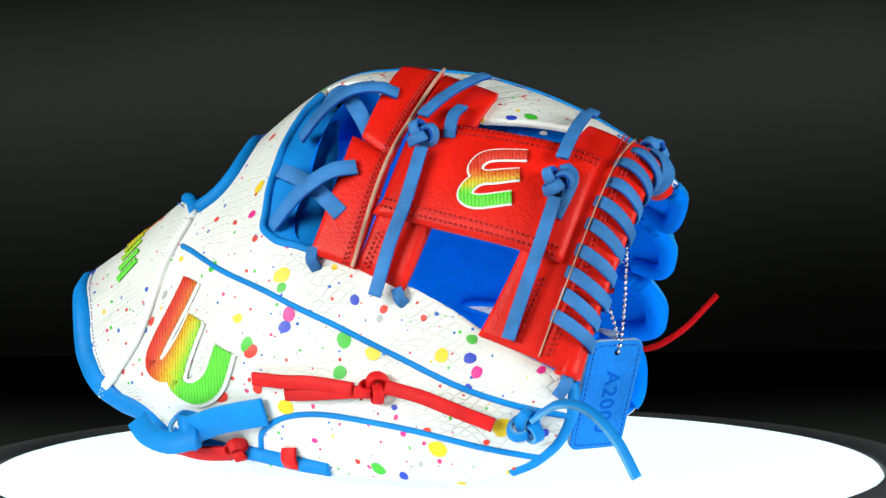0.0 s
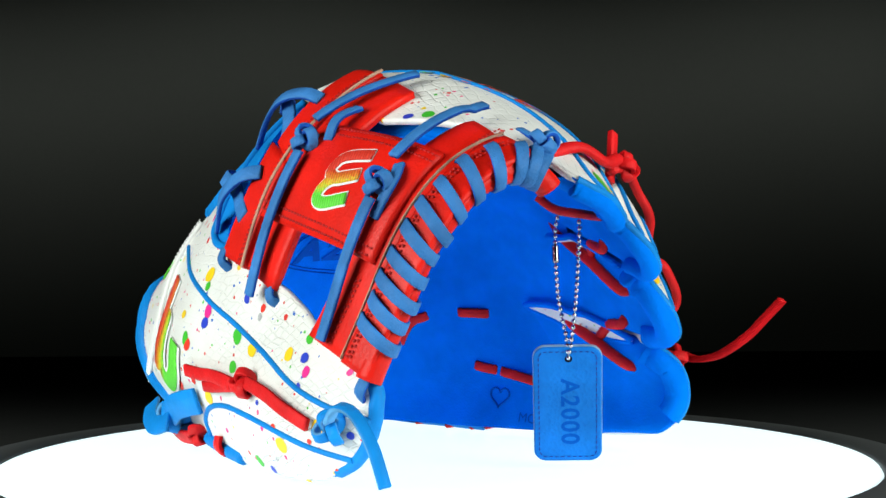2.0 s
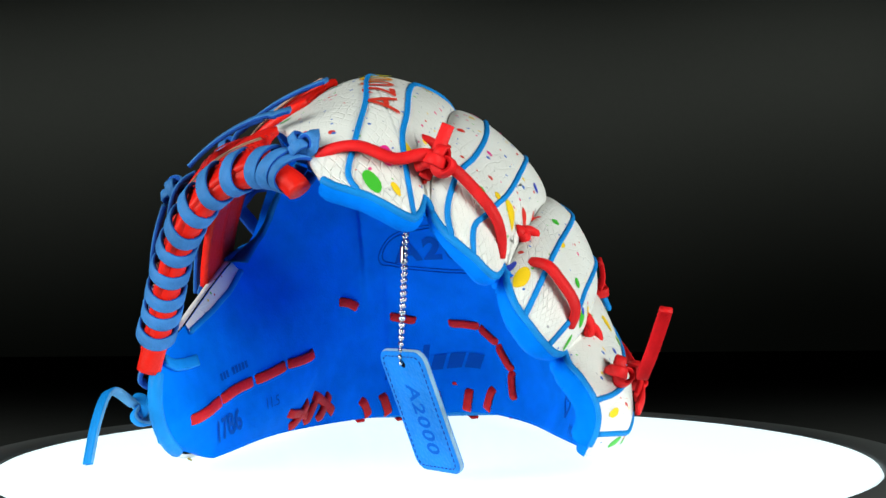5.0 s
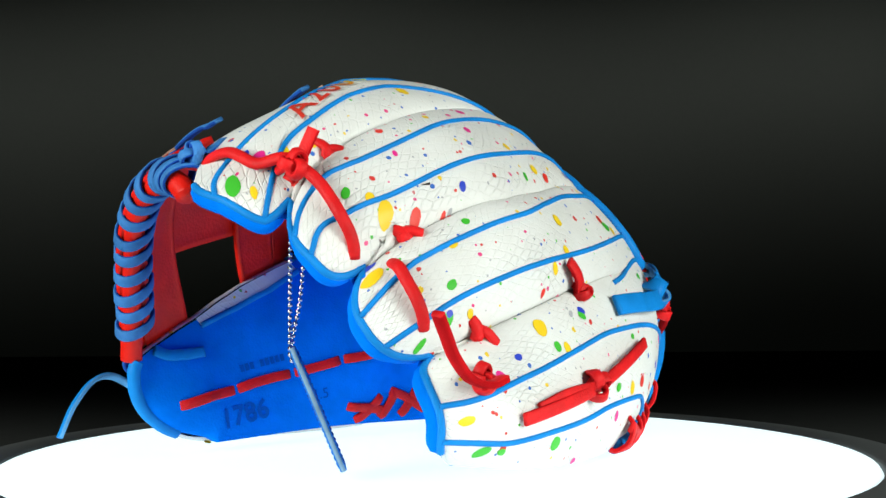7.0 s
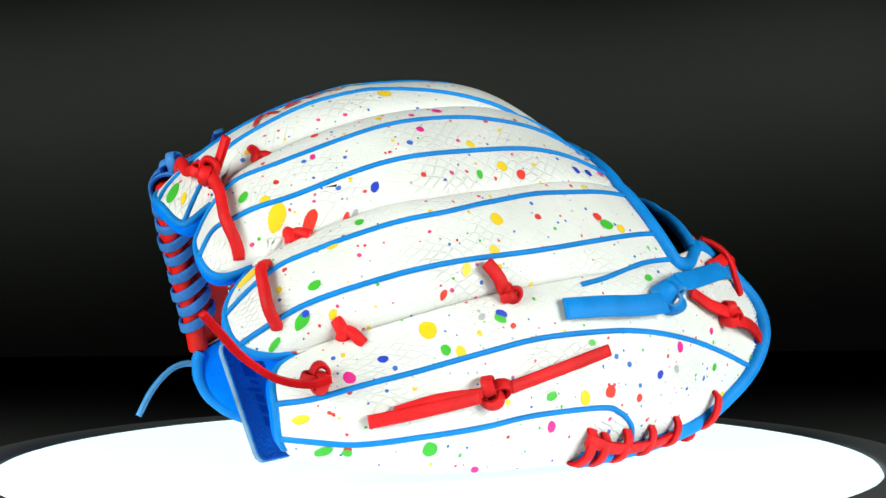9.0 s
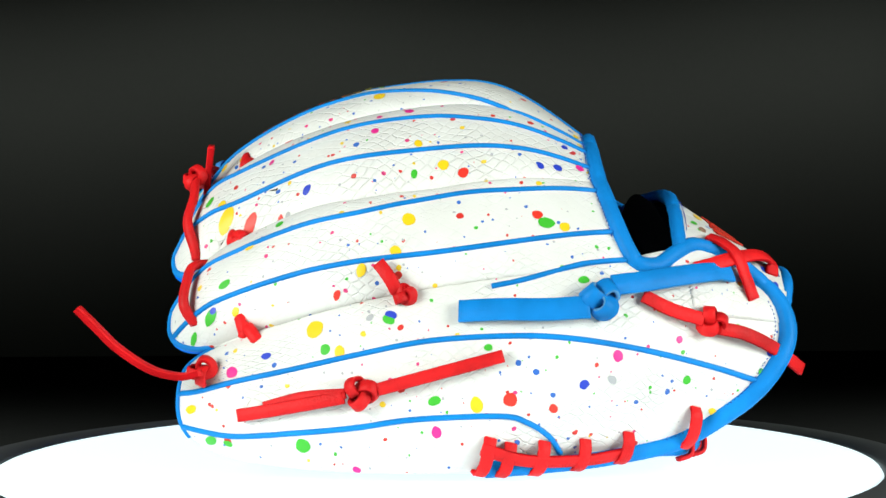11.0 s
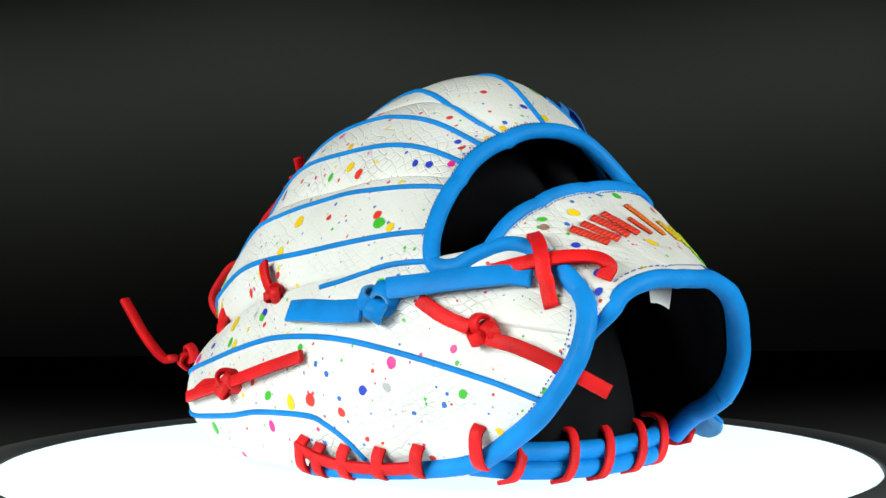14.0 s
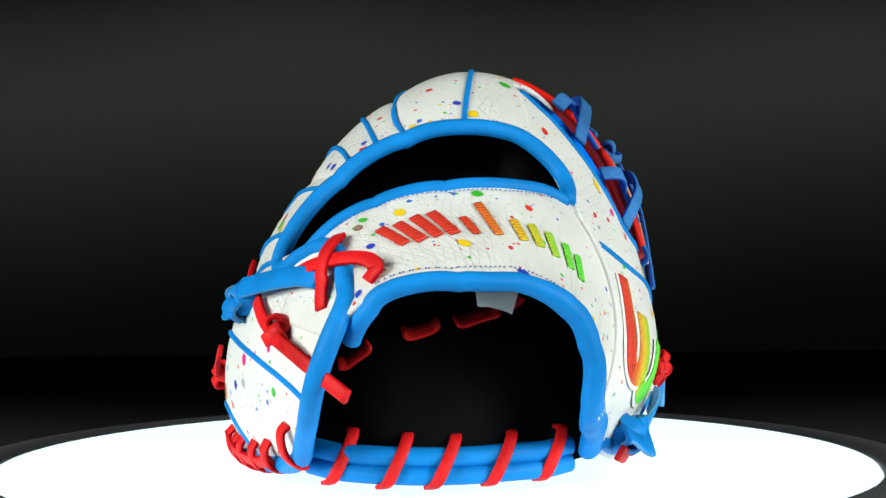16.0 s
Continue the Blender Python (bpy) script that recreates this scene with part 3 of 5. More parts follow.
def finger_slits(glove):
    """Where two fingers part, the white side of the lower one shows in the pocket."""
    net = PALM_NET[::3, ::3].reshape(-1, 3)
    nphi = np.degrees(np.arctan2(net[:, 1] - MID_Y, net[:, 2] - MID_Z))
    nr = np.hypot(net[:, 1] - MID_Y, net[:, 2] - MID_Z)
    for f, x0, x1, wide in ((0, 0.066, 0.104, 0.003), (1, 0.052, 0.106, 0.0045), (2, 0.022, 0.102, 0.0062)):
        x = np.linspace(x0, x1, 40)
        phi = np.interp(x, *FURROWS[f]) + 1.5
        r = np.array([nr[np.argsort((net[:, 0] - a) ** 2 + (0.0022 * (nphi - q)) ** 2)[:6]].min() for a, q in zip(x, phi)])
        r = np.minimum(np.convolve(np.pad(r, 4, "edge"), np.ones(9) / 9, "valid"), arch(x, phi, False) - 0.0215)
        lens = wide * np.sin(np.linspace(0.02, math.pi - 0.02, 40)) ** 0.7
        side = np.linspace(-1, 1, 9)
        q = phi[:, None] + np.degrees(lens / r)[:, None] * side
        part("finger_side", sheet(polar(x[:, None], q, r[:, None] - 0.0012 - 0.0008 * (1 - side ** 2))), WHITE, glove, "white leather finger side in the slit")
        for k in (0, -1):
            p = polar(x, q[:, k], r - 0.0014)
            part("slit_edge", sweep(p, steady_normals(p), ring_section(0.0019 if k == 0 else 0.0013, 8)), PALM, glove, "blue leather lip of the slit")


def finger_pad(k, t, v, h=0.0):
    """A point on the blue inner face of finger k: t -1 to 1 across it, v 0 to 1 from the palm to its end, h metres into the pocket."""
    t, v = np.asarray(t, float), np.asarray(v, float)
    lo, hi, top = FINGERS[k][:3]
    keep = np.where(t < 0, (1.0, 0.9, 0.9, 0.93)[k], (0.95, 0.95, 0.95, 0.9)[k])
    phi = (lo + hi) / 2 + (hi - lo) / 2 * t * keep
    end = np.interp(phi, *TIPS) - 0.0006
    x = top - 0.09 + (end - top + 0.09) * v
    for _ in range(3):
        bounds = [np.full(x.shape, float(lo))] * (k == 0) + [np.interp(x, *f) for f in FURROWS][max(k - 1, 0):k + 1] + [np.full(x.shape, float(hi))] * (k == 3)
        phi = (bounds[0] + bounds[1]) / 2 + (bounds[1] - bounds[0]) / 2 * t * keep
    shell = arch(x, phi) - 0.0012
    plump = 0.0085 * rounded(t, 2.6) * (1 - np.clip(v, 0, 1) ** 12) ** 0.5
    flat = arch(x, phi, False) - 0.0172 - plump
    return polar(x, phi, np.minimum(shell - plump * 0.9, flat * (1 - v ** 9) + (shell - plump * 0.9) * v ** 9) - h + 0.006 * (1 - np.clip(v / 0.35, 0, 1)) ** 2 + (k == 0) * 0.009 * np.clip(-t - 0.3, 0, 1) ** 1.5 * (1 - v ** 4))


def piping(glove):
    lines = (
        ((-0.126, -23.5), (-0.0992, -42.7), (-0.0695, -56.1), (-0.0416, -64.8), (-0.0145, -73.1), (0.0116, -80.2), (0.037, -84.4), (0.065, -87)),
        ((-0.0821, -101), (-0.0804, -93.8), (-0.07, -88.5), (-0.0529, -87.0), (-0.0281, -88.5), (-0.0015, -90.6), (0.0243, -93.1), (0.051, -95.2)),
        ((0.1335, -20), (0.128, -20.2), (0.1109, -15.5), (0.0804, -10.5), (0.04, -7.5), (0.0, -4), (-0.05, 1), (-0.091, 7)),
        ((0.1335, -8), (0.1104, -6.5), (0.0873, -3.5), (0.0559, -1.0), (0.0291, 1.5), (0.007, 5.2), (-0.0213, 11.0), (-0.0453, 15.0), (-0.0661, 17.5), (-0.086, 18.2)),
        ((0.1345, 2), (0.129, 1.5), (0.1198, 3.9), (0.0983, 9.7), (0.0689, 13.7), (0.0345, 15.6), (0.0005, 17.5), (-0.0239, 19.7), (-0.0506, 21.5), (-0.0845, 24)),
        ((0.1365, 9), (0.1317, 9.0), (0.1213, 14), (0.0989, 19.4), (0.0627, 23.7), (0.0241, 26.2), (-0.0294, 27.4), (-0.0585, 28.5), (-0.0845, 30.3)),
        ((0.1315, 35.6), (0.1205, 35.5), (0.0985, 37), (0.0733, 39), (0.0431, 40.5), (0.0141, 39.5), (-0.0145, 38.4), (-0.043, 38.4), (-0.087, 37.3)),
        ((0.1355, 52), (0.125, 51.8), (0.1025, 51), (0.0718, 51.5), (0.0422, 52.0), (-0.0003, 52.0), (-0.042, 50.9), (-0.089, 48.6)),
        ((-0.025, 60.5), (-0.0414, 59.4), (-0.069, 56.4), (-0.0965, 54.8)),
        ((0.1275, 81.2), (0.119, 81.0), (0.099, 78.7), (0.0697, 76.3), (0.0412, 74.0), (0.0079, 71.9), (-0.0273, 71.7), (-0.0542, 72.2), (-0.0812, 73.5), (-0.1089, 75.4), (-0.1373, 78.1), (-0.162, 81.5)),
        ((0.1245, 93.8), (0.118, 94.0), (0.0993, 94.4), (0.0697, 92.6), (0.0413, 91.0), (0.0136, 89.1), (-0.0271, 88.5), (-0.0405, 90.0), (-0.0515, 93.4), (-0.058, 98)),
    )
    for line in lines:
        if line[0][0] > 0.12:
            q = line[0][1]
            end = float(np.interp(q, *TIPS))
            line = [(end - 0.0004, q)] + [a for a in line[1:] if a[0] < end - 0.006]
        tube("piping", glove, BIND, line, 0.00145, 90)
    # bindings of the edges
    def edge(table, lo, hi, h=-0.0015, n=12):
        return [(float(np.interp(q, *table)), q, h) for q in np.linspace(lo, hi, n)]
    p, nn = along([(-0.134, -111, -0.003), (-0.141, -101, -0.003)] + edge(STRAPLOW, -90, 52, -0.002, 18) + [(-0.181, 57, -0.005), (-0.176, 61, -0.009), (-0.172, 64, -0.012)], 120)
    wide = np.interp(np.linspace(0, 1, 120), (0, 0.25, 0.5, 0.65, 1), (0.0072, 0.0078, 0.0062, 0.0044, 0.0042))
    section = ring_section(1.0, 14)[None] * np.stack([wide, np.minimum(wide, 0.0052)], 1)[:, None]
    part("wrist_binding", sweep(p, nn, section), BIND, glove, "padded blue leather binding of the wrist")
    tube("strap_binding", glove, BIND, edge(STRAPTOP, -13, 50, 0, 10), 0.0036, 80, "blue leather binding of the strap")
    tube("opening_binding", glove, BIND, [(-0.119, -13.8), (-0.108, -14.6), (-0.1, -12)] + edge(HOLE, -5, 52, 0, 10) + [(-0.0985, 55.5), (-0.1086, 55.4), (-0.1195, 51.7), (-0.1298, 48.4), (-0.1399, 47.9), (-0.15, 49.2)], 0.0042, 140, "blue leather binding round the back opening")
    tube("tab_binding", glove, BIND, [(-0.15, 49.2), (-0.1569, 51), (-0.1717, 57.3), (-0.1767, 65.6), (-0.1735, 73.5), (-0.1603, 82.8), (-0.1425, 90), (-0.1175, 97.3), (-0.083, 100.1), (-0.0506, 100.8), (-0.0211, 101.3)], 0.0048, 120, "padded blue leather binding of the heel")
    for lo, hi in ((-25.6, -3.7), (-3.1, 22.7), (23.3, 62.0), (62.6, 98.5)):
        swing = [(lo + hi) / 2 + (hi - lo) / 2 * math.sin(q) for q in np.linspace(-math.pi / 2, math.pi / 2, 25)]
        ends = [(float(np.interp(q, *TIPS)), q) for q in swing]
        tube("fingertip_binding", glove, BIND, [(a, q, -0.001) for a, q in ends], 0.0021, 90)
        thick = 0.0046 if hi < 60 else 0.006
        tube("fingertip_roll", glove, PALM, [(a, q, -0.0006 - thick) for a, q in ends[1:-1]], thick, 90, "rounded blue leather end of a finger", 1.1)
    tube("thumb_binding", glove, BIND, edge(WEBSIDE, -99, -80, -0.003, 10), 0.0038, 60)
    tube("crotch_binding", glove, BIND, edge(WEBSIDE, -50, -8, -0.001, 16), 0.0022, 90)


def motions(glove, disc, tag):
    # the disc turns once in 22.5 seconds and carries the glove and its tag round
    for thing in (glove, disc, tag):
        walk(thing, [(0.5 * i, pose(0, 0, 0, 0, 0, -8.0 * i)) for i in range(33)])


surroundings()
turntable_thing, lit_disc = turntable()
glove = empty("baseball_glove", "white paint-spattered leather baseball glove with blue palm and red web", "baseball glove")
tag = empty("leather_tag", "bright blue stitched leather tag on a silver ball chain", "tag")
glove_body(glove)
finger_slits(glove)
piping(glove)

# ---------------------------------------------------------------- the web between thumb and index finger
def stitches(name, parent, material, lines, step=0.0026, size=0.0006, length=0.0017):
    """Short thread stitches along lines on the glove's back, all of one seam in one mesh."""
    bm = bmesh.new()
    for line in lines:
        p, n = along(line, 200)
        d = np.concatenate([[0], np.cumsum(np.linalg.norm(np.diff(p, axis=0), axis=1))])
        t = tangents(p)
        for at in np.arange(step / 2, d[-1], step):
            i = min(int(np.searchsorted(d, at)), 199)
            c, e, up = p[i], t[i], n[i]
            side = np.cross(e, up)
            quad = [c + e * length / 2 * a + side * size * b + up * h for a, b, h in ((-1, 0, -0.0003), (-0.6, -1, 0.0002), (0.6, -1, 0.0002), (1, 0, -0.0003), (0.6, 1, 0.0002), (-0.6, 1, 0.0002))]
            top = [bm.verts.new(q) for q in quad]
            hi = [bm.verts.new(c + e * length / 2 * a + up * 0.0006) for a in (-0.5, 0.5)]
            for f in ((top[0], top[1], hi[0]), (top[1], top[2], hi[1], hi[0]), (top[2], top[3], hi[1]), (top[3], top[4], hi[1]), (top[4], top[5], hi[0], hi[1]), (top[5], top[0], hi[0])):
                bm.faces.new(f)
    return tagged(part(name, bm, material, parent), kind="stuff")


EDGE_LINE = ((0.1245, -29.5, -0.010), (0.114, -33.0, -0.003), (0.1015, -41.1, 0.0), (0.0924, -49.0, 0.0), (0.0843, -55.4, 0.0), (0.0778, -62.3, 0.0), (0.0711, -69.5, 0.0), (0.0634, -79.5, 0.001))


def web(glove):
    piece("web_bar", glove, RED, ((-0.0108, -10.2), (0.0098, -13.2), (-0.0158, -34.0), (-0.030, -28.5)), 0.0055, 0.004, "red leather web bar", curl=0.001)
    piece("web_bar", glove, RED, ((-0.0343, -27.8), (-0.0158, -33.5), (-0.0334, -52.7), (-0.0543, -47.5)), 0.0055, 0.004, "red leather web bar", curl=0.001)
    piece("web_bar", glove, RED, ((0.0105, -13.4), (0.0369, -18.5), (-0.0104, -58.9), (-0.0325, -52.6)), 0.0045, 0.004, "red leather web bar", curl=0.001)
    panel = piece("web_panel", glove, RED, ((0.0105, -29.0), (0.0828, -39.0), (0.0625, -58.5), (-0.0232, -43.4)), 0.0085, 0.004, "red leather panel with an embroidered emblem", 30, 20, 0.0012)
    piece("web_bar", glove, RED, ((0.081, -27.0), (0.102, -31.5), (0.0526, -76.6), (0.0249, -70.7)), 0.0050, 0.004, "red leather web bar", 20, 30, 0.001)
    piece("web_bar", glove, RED, ((0.1, -30.5), (0.116, -31.5), (0.0655, -79.5), (0.0505, -76.4)), 0.0068, 0.004, "red leather web bar", 20, 40, 0.001)
    tube("web_edge_roll", glove, RED, EDGE_LINE, 0.0062, 80, "rolled red leather edge of the web")
    strap("raw_edge", glove, EDGE, ((0.0098, -13.2, 0.0065), (-0.0034, -25.1, 0.0068), (-0.0158, -34.0, 0.0078), (-0.024, -41.7, 0.0078), (-0.0334, -52.5, 0.006)), 0.0018, 0.0016, 50, "frayed raw leather edge")
    strap("raw_edge", glove, EDGE, ((0.1, -31, 0.0075), (0.0865, -42, 0.0085), (0.074, -53, 0.0085), (0.0625, -64, 0.0075), (0.0513, -76, 0.0068)), 0.0005, 0.0012, 50, "raw leather edge")
    st = []
    for k in (0.0, 1.4):
        st.append([(0.0115 + 0.001 * k, -30.2 - k, 0.0086), (0.046, -34.9 - k, 0.0088), (0.0815, -40.2 - k, 0.0086)])
        st.append([(-0.021, -42.3 + k, 0.0086), (0.02, -49.8 + k, 0.0088), (0.0615, -57.3 + k, 0.0086)])
        st.append([(0.005 - 0.0012 * k, -14.5, 0.0056), (-0.0075 - 0.0012 * k, -25, 0.0058), (-0.0195 - 0.0012 * k, -34, 0.0058), (-0.0365 - 0.0012 * k, -51.5, 0.0056)])
        st.append([(-0.021 + 0.002 * k, -46.5, 0.0046), (-0.0295 + 0.002 * k, -53.2, 0.0046)])
        st.append([(0.1045 + 0.0015 * k, -32, 0.0072), (0.0895 + 0.0015 * k, -43, 0.0074), (0.077 + 0.0015 * k, -54, 0.0074), (0.0657 + 0.0015 * k, -65, 0.0073), (0.0545 + 0.0015 * k, -75.5, 0.0071)])
        st.append([(0.0555 - 0.0015 * k, -60.5, 0.0052), (0.047 - 0.0015 * k, -68, 0.0052), (0.0415 - 0.0015 * k, -73.2, 0.0052)])
        st.append([(0.0985 - 0.0015 * k, -28.8, 0.0052), (0.0925 - 0.0015 * k, -36.0, 0.0052)])
    stitches("stitching", glove, REDTHREAD, st)
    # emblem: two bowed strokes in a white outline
    strokes = (((0.0495, -37.9, 0.0), (0.030, -36.4, 0.0), (0.0235, -39.2, 0.0), (0.030, -42.0, 0.0), (0.0445, -42.8, 0.0)), ((0.0455, -42.8, 0.0), (0.0255, -42.0, 0.0), (0.0185, -44.8, 0.0), (0.0245, -47.4, 0.0), (0.0415, -48.3, 0.0)))
    mat = rainbow_thread("web_emblem_thread", (0, 0, 1), 0.158, 0.134)
    strokes = [[(0.0345 + (a - 0.0335) * 0.92, -42.6 + (q + 42.4) * 0.70, 0) for a, q, _ in s] for s in strokes]
    for s in strokes:
        strap("emblem_outline", panel, THREAD, [(a, b, 0.0089) for a, b, _ in s], 0.0079, 0.0008, 50, "white stitched outline")
    for s in strokes:
        strap("emblem", panel, mat, [(a, b, 0.0095) for a, b, _ in s], 0.0061, 0.0010, 50, "red to green embroidered emblem")
    # lace wound round the edge
    p, n = along(EDGE_LINE, 400)
    t = tangents(p)
    inward = unit(np.cross(n, t))
    if inward[200][0] > 0:
        inward = -inward
    for k, f in enumerate((0.075, 0.115, 0.165, 0.235, 0.31, 0.39, 0.475, 0.56, 0.65, 0.735, 0.815, 0.885)):
        i = int(f * 399)
        a = np.linspace(-0.35, 2 * math.pi - 0.55, 44)
        lean = 0.0042 * np.cos(a)
        wide = 0.0108 + 0.0008 * math.sin(k * 2.3)
        ring = p[i] + n[i] * 0.001 + np.outer(np.cos(a) * wide, inward[i]) + inward[i] * 0.0035 + np.outer(np.sin(a) * 0.0088, n[i]) - np.outer(lean, t[i])
        out = unit(np.outer(np.cos(a) / 0.0105, inward[i]) + np.outer(np.sin(a) / 0.0088, n[i]))
        part("edge_lace", sweep(ring, out, lace_section(0.0062, 0.0022)), LACE, glove, "", SUEDE)


def web_laces(glove):
    strap("web_lace", glove, LACE, ((0.031, -13.5, 0.0055), (0.0145, -21.5, 0.009), (0.0, -28.5, 0.012)), 0.0062, 0.0024, 40, "blue rawhide lace")
    strap("web_lace", glove, LACE, ((0.0005, -35, 0.013), (-0.0062, -43.3, 0.0125), (-0.0144, -50.0, 0.010), (-0.0222, -59.5, 0.008)), 0.0064, 0.0024, 50, "blue rawhide lace")
    strap("web_lace", glove, LACE, ((0.0125, -33.0, 0.0085), (0.0145, -29.5, 0.0115), (0.0185, -25.5, 0.007)), 0.006, 0.0024, 24, "blue rawhide lace")
    knot("lace_knot", glove, LACE, 0.0, -32.3, 0.0088, 70, label="tight knot of blue rawhide", height=0.0125)
    strap("web_lace", glove, LACE, ((0.0825, -23.5, 0.0085), (0.0735, -32.0, 0.011), (0.064, -41.5, 0.013)), 0.0062, 0.0024, 40, "blue rawhide lace")
    strap("web_lace", glove, LACE, ((0.0605, -48.5, 0.014), (0.0535, -56.0, 0.013), (0.0465, -63.5, 0.011), (0.0388, -72.6, 0.0085)), 0.0062, 0.0024, 50, "blue rawhide lace")
    strap("web_lace", glove, LACE, ((0.0655, -42.0, 0.0086), (0.068, -45.5, 0.012), (0.0605, -51, 0.0086)), 0.0058, 0.0024, 24, "blue rawhide lace")
    knot("lace_knot", glove, LACE, 0.0612, -45.8, 0.0088, 80, label="tight knot of blue rawhide", height=0.0135)
    # laces to the crotch
    for k, line in enumerate((((-0.013, -21.0, 0.006), (-0.022, -20.6, 0.0105), (-0.0376, -20.4, 0.011), (-0.063, -20.6, 0.0)), ((-0.0315, -34.4, 0.0066), (-0.042, -34.6, 0.011), (-0.056, -35.8, 0.010), (-0.0755, -37.2, 0.0)),
                 ((-0.071, -26.5, 0.001), (-0.0655, -29.5, 0.008), (-0.0536, -34.4, 0.004), (-0.039, -41.8, 0.0056)), ((-0.05, -15.6, 0.002), (-0.040, -17.5, 0.007), (-0.0317, -23.1, 0.003), (-0.0258, -28.5, 0.002)),
                 ((-0.0525, -46.5, 0.004), (-0.0535, -49.0, 0.0045), (-0.0525, -50.8, -0.001)), ((0.0645, -78.3, 0.003), (0.0615, -81.5, 0.0045), (0.059, -83.0, -0.001)), ((-0.013, -58.2, 0.003), (-0.0115, -60.5, 0.003), (-0.01, -61.5, -0.001)))):
        strap("crotch_lace", glove, LACE, line, 0.0082 if k < 4 else 0.0056, 0.0024, 40, "blue rawhide lace")
    # flat blue leather inside the crotch
    phi = np.linspace(-50, -9, 40)
    a = np.interp(phi, *WEBSIDE) - 0.001
    x = a[:, None] + np.linspace(0, 1, 10) * (0.029 * np.sin(np.linspace(0.35, math.pi - 0.3, 40)))[:, None]
    p = np.repeat(phi[:, None], 10, 1)
    drop = -0.0012 - 0.011 * np.linspace(0, 1, 10)[None] ** 1.6 + 0 * x
    part("crotch_welt", slab(back(x, p, drop), back(x, p, drop - 0.003)), BIND, glove, "wide blue leather welt of the crotch")
    # the knot at the top of the web
    knot("lace_knot", glove, LACE, 0.112, -25.5, 0.0085, 20, label="blue rawhide knot beside the index finger", height=0.006)
    free_lace("lace_tail", glove, LACE, ((0.111, -0.074, 0.163), (0.106, -0.0722, 0.166), (0.0975, -0.071, 0.1705)), 0.0055, 0.0024, 20, "short blue rawhide end")


def thumb_things(glove):
    strap("thumb_lace", glove, REDLACE, ((-0.0826, -75.5, 0.003), (-0.067, -77.0, 0.0045), (-0.0526, -78.0, 0.005), (-0.032, -80.6, 0.006)), 0.0066, 0.0024, 40, "red rawhide lace end")
    strap("thumb_lace", glove, REDLACE, ((-0.0668, -80.9, 0.002), (-0.0516, -81.0, 0.004), (-0.028, -81.2, 0.005)), 0.006, 0.0024, 30, "red rawhide lace")
    strap("thumb_lace", glove, REDLACE, ((-0.0165, -80.6, 0.006), (-0.0005, -83.0, 0.005), (0.014, -85.6, 0.0045), (0.0306, -88.3, 0.0035)), 0.0064, 0.0026, 40, "red rawhide lace end")
    knot("lace_knot", glove, REDLACE, -0.0225, -80.6, 0.0085, 20, label="knot of red rawhide", height=0.005)
    knot("lace_knot", glove, BIND, 0.045, -88.4, 0.0098, 40, label="blue rawhide knot at the thumb", height=0.005)
    free_lace("lace_tail", glove, BIND, ((0.047, -0.158, 0.037), (0.058, -0.1665, 0.0445), (0.07, -0.171, 0.0425), (0.082, -0.175, 0.03), (0.0905, -0.178, 0.0135)), 0.0056, 0.0028, 50, "curled blue rawhide lace end", (0.35, -0.5, 0.8))
    # the wide blue strap at the wrist
    strap("wrist_lace", glove, BIND, ((-0.0772, -85.7, 0.003), (-0.088, -86.0, 0.006), (-0.1, -87.2, 0.008), (-0.112, -91.0, 0.009)), 0.0145, 0.0024, 40, "wide blue leather tie")
    knot("lace_knot", glove, BIND, -0.117, -94, 0.0118, 10, 0.0115, "folded knot of the blue leather tie", 0.007)
    free_lace("wrist_lace", glove, BIND, ((-0.114, -0.084, 0.021), (-0.128, -0.079, 0.018), (-0.141, -0.069, 0.021), (-0.1485, -0.059, 0.0275)), 0.0112, 0.0024, 40, "wide blue leather tie", (-0.1, -0.9, 0.35))
    strap("heel_lace", glove, REDLACE, ((-0.128, -104, 0.009), (-0.112, -105, 0.009), (-0.095, -103, 0.006)), 0.0082, 0.0026, 24, "red rawhide lace end")
    knot("lace_knot", glove, REDLACE, -0.0925, -101.5, 0.0066, 40, 0.006, "knot of red rawhide", 0.005)
    strap("heel_lace", glove, REDLACE, ((-0.0668, -98.5, 0.001), (-0.0655, -101.5, 0.004), (-0.0645, -105, 0.003)), 0.0085, 0.0026, 20, "red rawhide lace")
    tube("heel_binding", glove, BIND, ((-0.13, -104, -0.002), (-0.105, -106, -0.001), (-0.085, -104.5, 0.0), (-0.065, -104.5, 0.0), (-0.047, -104.5, -0.001)), 0.004, 50, "blue leather binding of the heel")
    # the big emblem of the thumb
    mat = rainbow_thread("thumb_emblem_thread", (1, 0, -0.46), -0.177, -0.134)
    strokes = (((-0.1185, -37.5), (-0.1345, -53), (-0.1385, -61.5), (-0.1315, -67), (-0.1225, -61), (-0.1145, -52)), ((-0.1145, -53), (-0.1235, -66), (-0.1255, -73), (-0.1165, -78.5), (-0.1055, -75.5), (-0.0985, -66)))
    for s in strokes:
        strap("emblem_outline", STALLS["thumb"], THREAD, [(a, b, 0.0007) for a, b in s], 0.0155, 0.0008, 60, "white stitched outline")
    for s in strokes:
        strap("emblem", STALLS["thumb"], mat, [(a, b, 0.0014) for a, b in s], 0.0115, 0.0010, 60, "large red to green embroidered emblem")
    # seam of the strap
    line = [(float(np.interp(q, *SEAM)), q) for q in (-68, -62, -53, -42, -25, -16)]
    strap("strap_seam", glove, THREAD, [(a - 0.0015, b, 0.0012) for a, b in line], 0.0055, 0.0026, 50, "raised white leather seam")
